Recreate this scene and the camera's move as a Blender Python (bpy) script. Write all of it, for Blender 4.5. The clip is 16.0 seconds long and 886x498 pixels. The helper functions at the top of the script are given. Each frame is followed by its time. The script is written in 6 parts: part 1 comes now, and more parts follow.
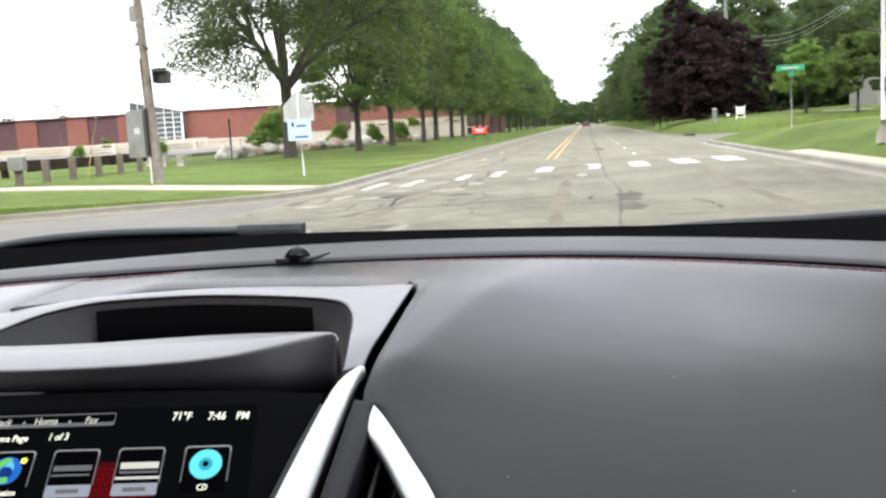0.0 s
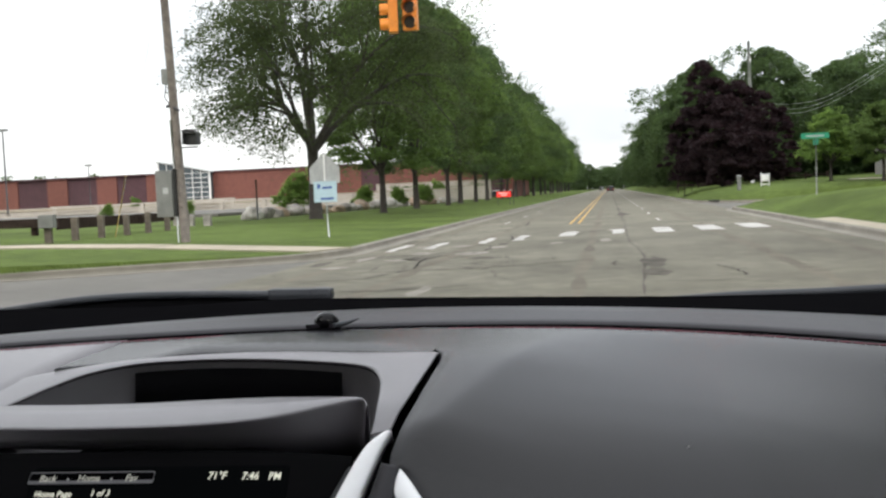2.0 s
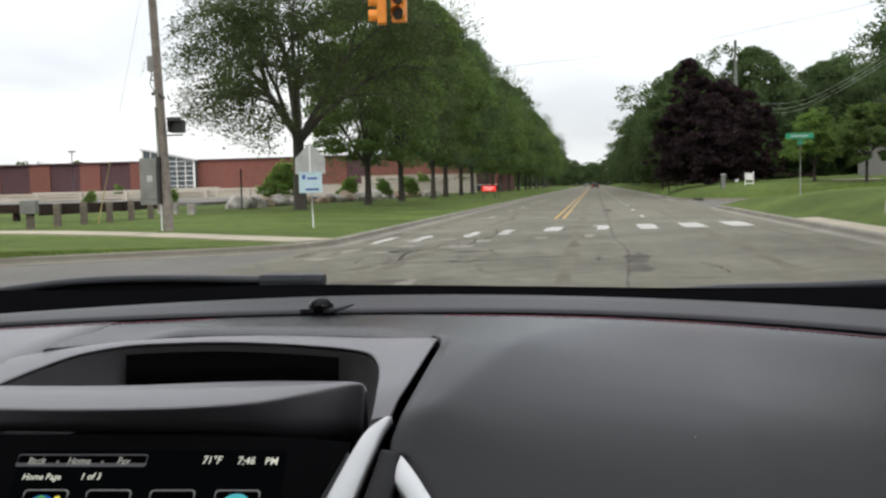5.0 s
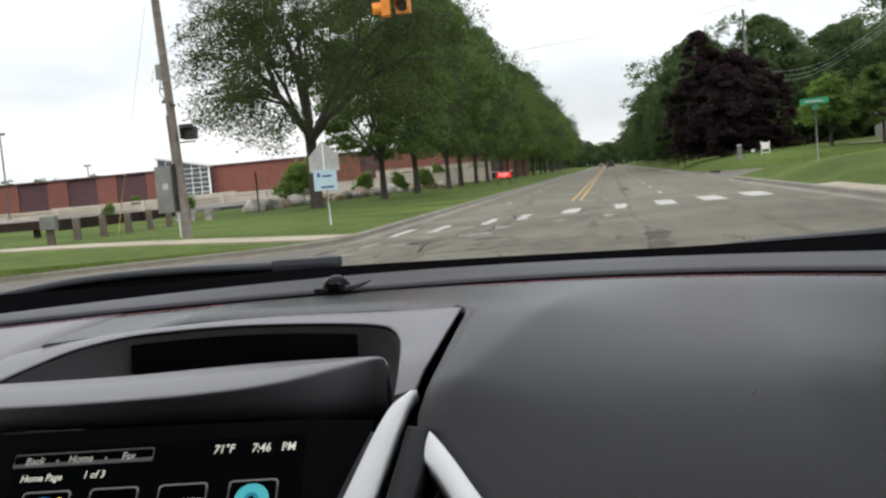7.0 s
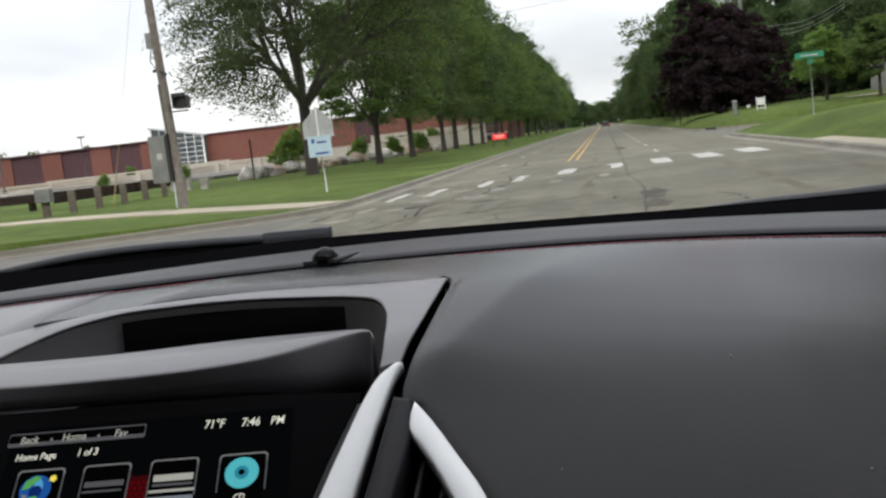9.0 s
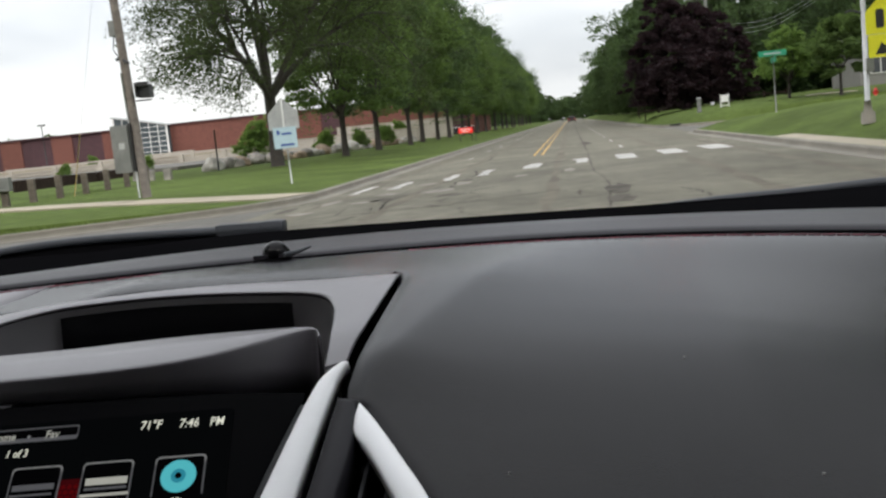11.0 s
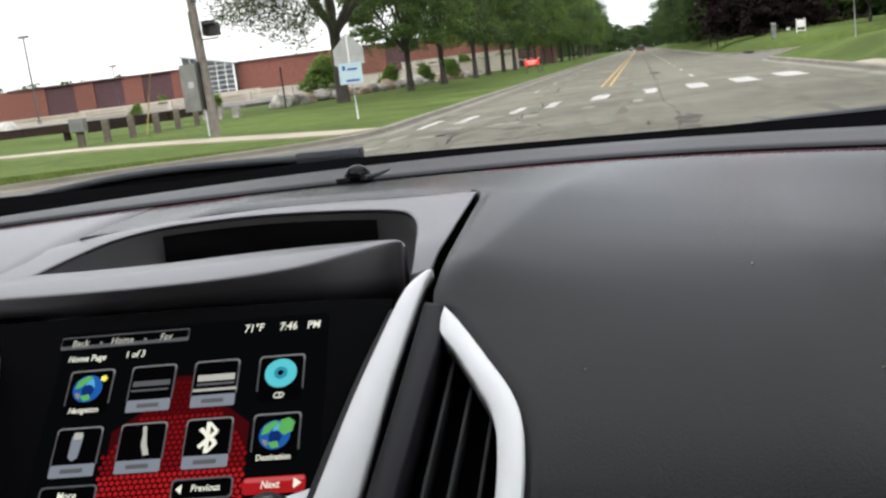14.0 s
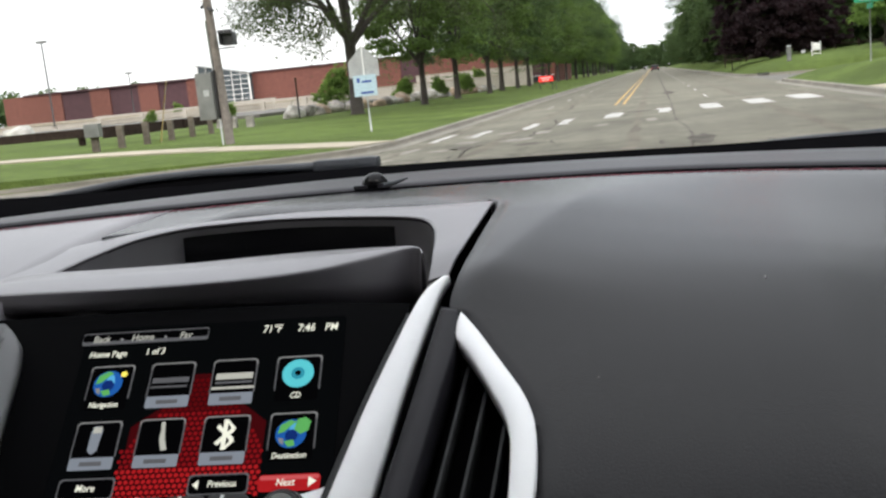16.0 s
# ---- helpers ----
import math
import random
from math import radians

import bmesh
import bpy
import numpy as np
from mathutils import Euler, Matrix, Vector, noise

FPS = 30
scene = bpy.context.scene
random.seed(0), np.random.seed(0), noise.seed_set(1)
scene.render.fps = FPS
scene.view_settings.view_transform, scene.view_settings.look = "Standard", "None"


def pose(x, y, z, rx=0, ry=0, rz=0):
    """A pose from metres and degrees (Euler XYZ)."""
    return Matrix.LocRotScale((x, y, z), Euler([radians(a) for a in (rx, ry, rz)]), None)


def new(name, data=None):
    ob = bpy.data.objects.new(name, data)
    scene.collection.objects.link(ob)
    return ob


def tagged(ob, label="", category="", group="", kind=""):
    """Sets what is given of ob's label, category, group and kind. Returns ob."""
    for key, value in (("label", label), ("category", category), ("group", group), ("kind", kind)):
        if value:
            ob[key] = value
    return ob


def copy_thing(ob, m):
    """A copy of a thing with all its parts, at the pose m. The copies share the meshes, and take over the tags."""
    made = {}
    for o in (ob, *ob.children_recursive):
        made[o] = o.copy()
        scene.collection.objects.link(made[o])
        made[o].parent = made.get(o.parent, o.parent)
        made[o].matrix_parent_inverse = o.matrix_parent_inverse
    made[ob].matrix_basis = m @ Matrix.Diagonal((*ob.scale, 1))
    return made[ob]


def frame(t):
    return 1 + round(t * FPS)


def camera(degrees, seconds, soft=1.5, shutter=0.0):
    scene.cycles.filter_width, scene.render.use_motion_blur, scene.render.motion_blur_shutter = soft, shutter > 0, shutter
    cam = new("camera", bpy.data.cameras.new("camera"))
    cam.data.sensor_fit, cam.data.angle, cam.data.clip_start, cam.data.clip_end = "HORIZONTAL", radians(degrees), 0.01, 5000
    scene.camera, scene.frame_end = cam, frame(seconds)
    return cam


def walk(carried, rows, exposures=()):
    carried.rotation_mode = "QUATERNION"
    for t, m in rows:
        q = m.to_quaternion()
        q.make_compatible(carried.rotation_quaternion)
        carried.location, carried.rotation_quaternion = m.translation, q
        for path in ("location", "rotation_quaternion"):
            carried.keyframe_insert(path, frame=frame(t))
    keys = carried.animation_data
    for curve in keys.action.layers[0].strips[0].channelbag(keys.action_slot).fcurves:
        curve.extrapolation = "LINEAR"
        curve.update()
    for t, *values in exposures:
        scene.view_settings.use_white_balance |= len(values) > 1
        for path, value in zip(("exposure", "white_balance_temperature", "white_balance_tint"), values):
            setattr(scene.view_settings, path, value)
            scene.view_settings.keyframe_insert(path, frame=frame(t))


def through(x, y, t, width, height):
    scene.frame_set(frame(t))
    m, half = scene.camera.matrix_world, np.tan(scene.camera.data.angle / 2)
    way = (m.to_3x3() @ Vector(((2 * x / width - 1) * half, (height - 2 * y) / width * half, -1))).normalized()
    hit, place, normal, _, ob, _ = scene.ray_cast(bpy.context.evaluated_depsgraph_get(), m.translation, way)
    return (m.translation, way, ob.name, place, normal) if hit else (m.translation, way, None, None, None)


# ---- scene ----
from math import cos, pi, sin, sqrt, tan

# ---- camera: a phone in the hand, in a car that waits at a crossing ----
cam = camera(49.25, 16.0, soft=2.45)
PATH = [
    (0.0, pose(0.0111, -0.0261, 1.3161, 82.961, 3.094, 8.289)),
    (0.5, pose(0.0220, -0.0288, 1.3224, 83.677, 3.666, 8.557)),
    (1.0, pose(0.0120, -0.0208, 1.3149, 84.076, 3.013, 7.945)),
    (1.5, pose(0.0121, -0.0331, 1.3191, 84.987, 2.925, 8.586)),
    (2.0, pose(0.0144, -0.0552, 1.3243, 86.737, 2.401, 9.727)),
    (2.5, pose(0.0050, -0.0651, 1.3207, 86.315, 1.334, 10.129)),
    (3.0, pose(0.0093, -0.0600, 1.3227, 85.970, 1.577, 9.368)),
    (3.5, pose(0.0020, -0.0614, 1.3152, 85.901, 0.300, 9.134)),
    (4.0, pose(-0.0005, -0.0641, 1.3179, 86.459, 0.819, 9.615)),
    (4.5, pose(-0.0087, -0.0493, 1.3126, 85.238, 1.330, 9.199)),
    (5.0, pose(0.0006, -0.0442, 1.3178, 86.311, 1.341, 8.848)),
    (7.5, pose(-0.0088, 0.0080, 1.2944, 85.118, 6.059, 9.276)),
    (8.0, pose(0.0020, 0.0087, 1.3057, 84.345, 6.126, 8.223)),
    (8.5, pose(-0.0019, -0.0006, 1.3026, 84.520, 5.805, 9.279)),
    (9.0, pose(0.0016, -0.0026, 1.3016, 83.586, 6.421, 9.443)),
    (11.5, pose(0.0078, 0.0159, 1.2991, 82.911, 5.108, 6.852)),
    (12.0, pose(0.0011, 0.0094, 1.2972, 83.797, 4.246, 6.873)),
    (12.5, pose(0.0061, 0.0121, 1.2993, 83.641, 4.636, 6.903)),
    (13.0, pose(0.0015, -0.0024, 1.2989, 83.435, 5.050, 7.903)),
    (13.5, pose(0.0041, -0.0220, 1.2946, 79.580, 6.780, 11.840)),
    (14.0, pose(0.0054, -0.0197, 1.2944, 79.537, 6.849, 11.303)),
    (14.5, pose(-0.0081, -0.0364, 1.2901, 79.426, 5.526, 12.570)),
    (15.0, pose(0.0108, -0.0319, 1.3050, 79.937, 7.404, 12.390)),
    (15.5, pose(0.0196, -0.0282, 1.3070, 80.453, 8.159, 12.663)),
    (16.0, pose(0.0027, -0.0291, 1.2923, 80.449, 5.527, 12.129)),
]
EXPOSURES = [(0.0, 1.6), (0.5, 1.45), (1.0, 1.2), (1.5, 0.95), (2.0, 0.7), (3.0, 0.6), (3.5, 0.35), (4.0, 0.1), (4.5, 0.25), (5.0, 0.45), (9.0, 0.45), (13.0, 0.42), (13.6, 0.85), (16.0, 0.9)]
# the car is rolled a little right so dash and street fit the camera's view
LEAN = Matrix.Translation((0, 0, 1.30)) @ Matrix.Rotation(radians(0.85), 4, "Y") @ Matrix.Translation((0, 0, -1.30))
walk(cam, PATH, EXPOSURES)

# ---- world: bright overcast evening ----
world = bpy.data.worlds.new("overcast")
scene.world = world
world.use_nodes = True
wn, wl = world.node_tree.nodes, world.node_tree.links
sky = wn.new("ShaderNodeTexSky")
sky.sky_type, sky.sun_disc = "NISHITA", False
sky.sun_elevation, sky.sun_rotation = radians(38), radians(-140)
sky.air_density, sky.dust_density, sky.ozone_density = 1.0, 4.0, 1.0
grey = wn.new("ShaderNodeHueSaturation")
grey.inputs["Saturation"].default_value, grey.inputs["Value"].default_value = 0.75, 0.11
wl.new(sky.outputs[0], grey.inputs["Color"])
coord = wn.new("ShaderNodeTexCoord")
stretch = wn.new("ShaderNodeMapping")
stretch.inputs["Scale"].default_value = (1.6, 1.6, 5.0)
wl.new(coord.outputs["Generated"], stretch.inputs["Vector"])
cloud = wn.new("ShaderNodeTexNoise")
cloud.inputs["Scale"].default_value, cloud.inputs["Detail"].default_value = 1.7, 5.0
wl.new(stretch.outputs[0], cloud.inputs["Vector"])
ramp = wn.new("ShaderNodeValToRGB")
ramp.color_ramp.elements[0].position, ramp.color_ramp.elements[0].color = 0.36, (0.79, 0.815, 0.86, 1)
ramp.color_ramp.elements[1].position, ramp.color_ramp.elements[1].color = 0.62, (1.18, 1.18, 1.18, 1)
wl.new(cloud.outputs["Fac"], ramp.inputs[0])
mixed = wn.new("ShaderNodeMix")
mixed.data_type, mixed.inputs[0].default_value = "RGBA", 0.72
wl.new(grey.outputs[0], mixed.inputs[6]), wl.new(ramp.outputs[0], mixed.inputs[7])
# an overcast sky is brighter overhead than at the horizon
axis = wn.new("ShaderNodeSeparateXYZ")
wl.new(coord.outputs["Generated"], axis.inputs[0])
rise = wn.new("ShaderNodeMapRange")
rise.inputs["From Min"].default_value, rise.inputs["From Max"].default_value = 0.05, 1.0
rise.inputs["To Min"].default_value, rise.inputs["To Max"].default_value = 0.94, 1.95
wl.new(axis.outputs["Z"], rise.inputs["Value"])
dome = wn.new("ShaderNodeVectorMath")
dome.operation = "SCALE"
wl.new(mixed.outputs[2], dome.inputs[0]), wl.new(rise.outputs[0], dome.inputs["Scale"])
wl.new(dome.outputs[0], wn["Background"].inputs["Color"])
wn["Background"].inputs["Strength"].default_value = 1.02
sun = new("sun", bpy.data.lights.new("sun", "SUN"))
sun.data.energy, sun.data.angle, sun.data.color = 0.8, radians(25), (1.0, 0.95, 0.86)
sun.rotation_euler = (radians(52), 0, radians(40))

# ---- materials ----
def mat(name, color, rough=0.6, metal=0.0, var=0.15, scale=8.0, bump=0.0, bump_scale=60.0, stain=0.0, stain_scale=0.7, island=0.0, spec=0.5, space="Object", coat=0.0):
    """A procedural surface: base colour with grain, slower stains and a fine relief."""
    m = bpy.data.materials.new(name)
    m.use_nodes = True
    n, l = m.node_tree.nodes, m.node_tree.links
    b = n["Principled BSDF"]
    b.inputs["Roughness"].default_value, b.inputs["Metallic"].default_value = rough, metal
    b.inputs["Specular IOR Level"].default_value = spec
    b.inputs["Coat Weight"].default_value = coat
    tc = n.new("ShaderNodeTexCoord")
    vec = tc.outputs[space]
    last = None
    base = n.new("ShaderNodeRGB")
    base.outputs[0].default_value = (*color, 1)
    last = base.outputs[0]

    def vary(src, sc, amount, detail):
        t = n.new("ShaderNodeTexNoise")
        t.inputs["Scale"].default_value, t.inputs["Detail"].default_value = sc, detail
        l.new(vec, t.inputs["Vector"])
        r = n.new("ShaderNodeMapRange")
        r.inputs["From Min"].default_value, r.inputs["From Max"].default_value = 0.3, 0.7
        r.inputs["To Min"].default_value, r.inputs["To Max"].default_value = 1 - amount, 1 + amount
        l.new(t.outputs["Fac"], r.inputs["Value"])
        h = n.new("ShaderNodeHueSaturation")
        l.new(r.outputs[0], h.inputs["Value"]), l.new(src, h.inputs["Color"])
        return h.outputs[0]

    if var:
        last = vary(last, scale, var, 6.0)
    if stain:
        last = vary(last, stain_scale, stain, 3.0)
    if island:
        g = n.new("ShaderNodeNewGeometry")
        r = n.new("ShaderNodeMapRange")
        r.inputs["To Min"].default_value, r.inputs["To Max"].default_value = 1 - island, 1 + island
        l.new(g.outputs["Random Per Island"], r.inputs["Value"])
        h = n.new("ShaderNodeHueSaturation")
        l.new(r.outputs[0], h.inputs["Value"]), l.new(last, h.inputs["Color"])
        last = h.outputs[0]
    l.new(last, b.inputs["Base Color"])
    if bump:
        t = n.new("ShaderNodeTexNoise")
        t.inputs["Scale"].default_value, t.inputs["Detail"].default_value = bump_scale, 4.0
        l.new(vec, t.inputs["Vector"])
        u = n.new("ShaderNodeBump")
        u.inputs["Strength"].default_value, u.inputs["Distance"].default_value = bump, 1.0 / bump_scale
        l.new(t.outputs["Fac"], u.inputs["Height"]), l.new(u.outputs[0], b.inputs["Normal"])
    return m


def glow(name, color, strength):
    m = bpy.data.materials.new(name)
    m.use_nodes = True
    b = m.node_tree.nodes["Principled BSDF"]
    b.inputs["Base Color"].default_value = (color[0] * 0.2, color[1] * 0.2, color[2] * 0.2, 1)
    b.inputs["Emission Color"].default_value, b.inputs["Emission Strength"].default_value = (*color, 1), strength
    b.inputs["Roughness"].default_value, b.inputs["Specular IOR Level"].default_value = 0.5, 0.0
    return m


def leaf_mat(name, color, through, island=0.35):
    m = mat(name, color, rough=0.6, var=0.42, scale=0.75, island=island, spec=0.08)
    n, l = m.node_tree.nodes, m.node_tree.links
    b = n["Principled BSDF"]
    tr = n.new("ShaderNodeBsdfTranslucent")
    tr.inputs["Color"].default_value = (*through, 1)
    mx = n.new("ShaderNodeMixShader")
    mx.inputs[0].default_value = 0.35
    l.new(b.outputs[0], mx.inputs[1]), l.new(tr.outputs[0], mx.inputs[2])
    l.new(mx.outputs[0], n["Material Output"].inputs["Surface"])
    return m


def pane_mat(name, tint, gloss=0.06):
    m = bpy.data.materials.new(name)
    m.use_nodes = True
    n, l = m.node_tree.nodes, m.node_tree.links
    t, g, f, x = n.new("ShaderNodeBsdfTransparent"), n.new("ShaderNodeBsdfGlossy"), n.new("ShaderNodeFresnel"), n.new("ShaderNodeMixShader")
    t.inputs["Color"].default_value = (*tint, 1)
    g.inputs["Roughness"].default_value = 0.02
    k = n.new("ShaderNodeMath")
    k.operation, k.inputs[1].default_value = "MULTIPLY", gloss
    f.inputs["IOR"].default_value = 1.45
    l.new(f.outputs[0], k.inputs[0]), l.new(k.outputs[0], x.inputs[0])
    l.new(t.outputs[0], x.inputs[1]), l.new(g.outputs[0], x.inputs[2])
    l.new(x.outputs[0], n["Material Output"].inputs["Surface"])
    return m


M_ASPHALT = mat("worn_asphalt", (0.146, 0.138, 0.110), 0.9, var=0.16, scale=3.0, bump=0.5, bump_scale=45, stain=0.22, stain_scale=0.35, spec=0.15)
M_ASPHALT_SIDE = mat("side_asphalt", (0.112, 0.106, 0.094), 0.9, var=0.12, scale=2.5, bump=0.5, bump_scale=45, stain=0.2, stain_scale=0.3)
M_NOTICE = mat("pale_blue_board", (0.40, 0.53, 0.60), 0.5, var=0.06, scale=4, stain=0.06)
M_TAR = mat("tar", (0.034, 0.031, 0.027), 0.9, var=0.3, scale=5, stain=0.3, spec=0.08)
M_TRACK = mat("rubbed_asphalt", (0.132, 0.119, 0.094), 0.9, var=0.16, scale=3.0, stain=0.2, stain_scale=0.4, spec=0.15)
M_TAR_WORN = mat("worn_tar", (0.092, 0.085, 0.072), 0.9, var=0.35, scale=3, stain=0.3, spec=0.08)
M_CONCRETE = mat("kerb_concrete", (0.180, 0.166, 0.138), 0.85, var=0.14, scale=3.0, bump=0.3, bump_scale=40, stain=0.18, stain_scale=0.5)
M_SIDEWALK = mat("sidewalk_concrete", (0.30, 0.265, 0.20), 0.85, var=0.10, scale=2.5, bump=0.2, bump_scale=50, stain=0.14, stain_scale=0.4)
M_WHITE_LINE = mat("worn_white_paint", (0.36, 0.35, 0.325), 0.7, var=0.22, scale=4, stain=0.2, stain_scale=1.5)
M_YELLOW_LINE = mat("worn_yellow_paint", (0.36, 0.215, 0.042), 0.7, var=0.25, scale=4, stain=0.2, stain_scale=1.2)
M_GRASS = mat("lawn_grass", (0.078, 0.110, 0.028), 0.9, var=0.20, scale=2.6, bump=0.9, bump_scale=14, stain=0.26, stain_scale=0.22, spec=0.08)
M_SOIL_GRASS = mat("far_field", (0.08, 0.12, 0.035), 0.95, var=0.3, scale=0.3, stain=0.2, stain_scale=0.02, spec=0.1)
M_BARK = mat("bark", (0.040, 0.034, 0.029), 0.9, var=0.35, scale=9, bump=0.9, bump_scale=14)
M_LEAF = leaf_mat("leaf", (0.080, 0.124, 0.040), (0.175, 0.262, 0.058))
M_LEAF_GREY = leaf_mat("grey_green_leaf", (0.050, 0.067, 0.029), (0.092, 0.124, 0.038), 0.45)
M_LEAF_DARK = leaf_mat("dark_leaf", (0.056, 0.090, 0.038), (0.120, 0.180, 0.052))
M_LEAF_LIGHT = leaf_mat("light_leaf", (0.115, 0.185, 0.05), (0.24, 0.36, 0.07))
M_LEAF_PURPLE = leaf_mat("purple_leaf", (0.027, 0.0175, 0.0205), (0.036, 0.015, 0.018), 0.35)
M_TINT_LIGHT = pane_mat("tinted_glass", (0.85, 0.88, 0.86), 0.1)
M_TINT = pane_mat("cabin_dimming_glass", (0.25, 0.26, 0.26), 0.05)
M_BRICK = mat("red_brick", (0.145, 0.053, 0.040), 0.85, var=0.16, scale=1.6, bump=0.3, bump_scale=6, stain=0.1, stain_scale=0.08)
M_BRICK_DARK = mat("dark_brick", (0.058, 0.024, 0.030), 0.8, var=0.18, scale=1.6, stain=0.1, stain_scale=0.08)
M_BEIGE = mat("precast_concrete", (0.40, 0.365, 0.315), 0.8, var=0.08, scale=0.8, stain=0.1, stain_scale=0.1)
M_STONE = mat("boulder_stone", (0.25, 0.235, 0.21), 0.85, var=0.3, scale=2.2, bump=0.8, bump_scale=6, stain=0.25, stain_scale=0.9)
M_STONE_B = mat("tan_boulder_stone", (0.29, 0.22, 0.155), 0.85, var=0.3, scale=2.2, bump=0.8, bump_scale=6, stain=0.25)
M_STONE_C = mat("pale_boulder_stone", (0.40, 0.385, 0.35), 0.85, var=0.3, scale=2.2, bump=0.8, bump_scale=6, stain=0.25)
M_POLE = mat("weathered_pole_wood", (0.145, 0.125, 0.108), 0.85, var=0.3, scale=6, bump=0.7, bump_scale=12, stain=0.15)
M_POST = mat("grey_timber", (0.115, 0.096, 0.076), 0.9, var=0.3, scale=7, bump=0.6, bump_scale=15, stain=0.2)
M_RAIL = mat("dark_timber", (0.030, 0.021, 0.017), 0.95, var=0.3, scale=6, bump=0.5, bump_scale=15, spec=0.1)
M_GALV = mat("galvanised_steel", (0.42, 0.43, 0.43), 0.5, 0.6, var=0.12, scale=5, stain=0.1)
M_GREYBOX = mat("grey_painted_metal", (0.165, 0.170, 0.162), 0.55, 0.2, var=0.1, scale=4, stain=0.12, stain_scale=2)
M_WHITE = mat("white_painted_metal", (0.72, 0.72, 0.71), 0.5, var=0.06, scale=4, stain=0.08)
M_BLUE = mat("blue_print", (0.03, 0.07, 0.28), 0.5, var=0.05)
M_BLACK = mat("black_painted_metal", (0.018, 0.018, 0.019), 0.5, var=0.1, scale=5)
M_SIGNYEL = mat("fluorescent_sign_yellow", (0.72, 0.70, 0.02), 0.45, var=0.05, scale=3)
M_SIGNGREEN = mat("street_sign_green", (0.015, 0.22, 0.12), 0.45, var=0.06, scale=5)
M_SIGNALYEL = mat("signal_yellow", (0.62, 0.21, 0.018), 0.5, var=0.1, scale=6, stain=0.1)
M_GUARD = mat("yellow_guard", (0.36, 0.25, 0.04), 0.5, var=0.1)
M_RED_SIGN = mat("red_sign", (0.55, 0.03, 0.03), 0.45, var=0.05)
M_RED_LAMP = glow("red_lamp", (1.0, 0.10, 0.06), 6.0)
M_LENS_OFF = mat("dark_lens", (0.03, 0.022, 0.012), 0.25, var=0.1)
M_ORANGE = mat("orange_sheeting", (0.75, 0.16, 0.02), 0.5, var=0.05)
M_ROOF = mat("grey_shingle", (0.10, 0.095, 0.09), 0.9, var=0.25, scale=3)
M_SIDING = mat("grey_siding", (0.20, 0.195, 0.185), 0.7, var=0.08, scale=2)
M_SIDING_W = mat("white_siding", (0.66, 0.66, 0.64), 0.7, var=0.06, scale=2)
M_WINDOW = mat("window_glass", (0.03, 0.035, 0.04), 0.08, var=0.05)
M_SKYGLASS = mat("atrium_glass", (0.06, 0.075, 0.085), 0.25, 0.0, var=0.3, scale=0.5, spec=0.3)
M_WIPER = mat("dark_grey_rubber", (0.036, 0.039, 0.046), 0.5, var=0.1, scale=30, spec=0.3)
M_RUBBER = mat("tyre_rubber", (0.02, 0.02, 0.02), 0.85, var=0.1)
M_CARPAINT = mat("dark_car_paint", (0.018, 0.019, 0.021), 0.28, 0.3, var=0.04, coat=0.8)
M_CARPAINT_R = mat("dark_red_car_paint", (0.03, 0.009, 0.009), 0.3, 0.2, var=0.04, coat=0.8)
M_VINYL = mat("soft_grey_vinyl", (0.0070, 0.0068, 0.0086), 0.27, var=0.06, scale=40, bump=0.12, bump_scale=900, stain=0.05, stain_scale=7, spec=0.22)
# lighter than the vinyl; on the driver's pad it stands in for reflected sky
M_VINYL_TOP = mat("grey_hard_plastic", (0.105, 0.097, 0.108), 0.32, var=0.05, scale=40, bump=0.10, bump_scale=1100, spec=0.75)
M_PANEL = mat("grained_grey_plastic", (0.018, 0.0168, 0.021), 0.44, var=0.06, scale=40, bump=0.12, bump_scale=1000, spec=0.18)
M_DUST = mat("pale_dust", (0.38, 0.37, 0.36), 0.9, var=0.1, scale=200)
M_VINYL_DARK = mat("dark_grained_plastic", (0.026, 0.026, 0.028), 0.6, var=0.06, scale=40, bump=0.15, bump_scale=900, spec=0.3)
M_PLASTIC_BLACK = mat("matt_black_plastic", (0.0035, 0.0035, 0.004), 0.9, var=0.08, scale=30, spec=0.0)
M_PIANO = mat("gloss_black_plastic", (0.002, 0.002, 0.0025), 0.2, var=0.05, scale=20, spec=0.12)
M_BEZEL = mat("black_screen_surround", (0.0025, 0.0025, 0.003), 0.6, var=0.05, scale=20, spec=0.02)
M_SILVER = mat("satin_silver_plastic", (0.93, 0.93, 0.95), 0.32, 0.0, var=0.04, scale=30, bump=0.04, bump_scale=600)
M_CHROME = mat("chrome", (0.75, 0.75, 0.76), 0.12, 1.0, var=0.03, scale=30)
M_RECESS = mat("grained_recess_plastic", (0.105, 0.101, 0.107), 0.5, var=0.06, scale=40, bump=0.12, bump_scale=900, spec=0.5)
M_SILVER_SHADED = mat("shaded_silver_plastic", (0.30, 0.30, 0.31), 0.3, var=0.05, scale=30, bump=0.04, bump_scale=600)
M_STITCH = mat("red_thread", (0.20, 0.040, 0.062), 0.8, var=0.1, scale=300)
M_BUTTON = mat("button_plastic", (0.022, 0.022, 0.024), 0.5, var=0.05, scale=60)
M_LINER = mat("grey_headliner", (0.46, 0.45, 0.43), 0.95, var=0.05, scale=60)
M_SEAT = mat("black_seat_cloth", (0.02, 0.02, 0.021), 0.9, var=0.1, scale=60, bump=0.3, bump_scale=300)
M_SCREEN = glow("screen_black", (0.0012, 0.0014, 0.0016), 1.0)
M_TEXT = glow("screen_text", (0.80, 0.80, 0.68), 0.55)
M_DIMTEXT = glow("screen_dim_text", (0.45, 0.45, 0.40), 0.5)
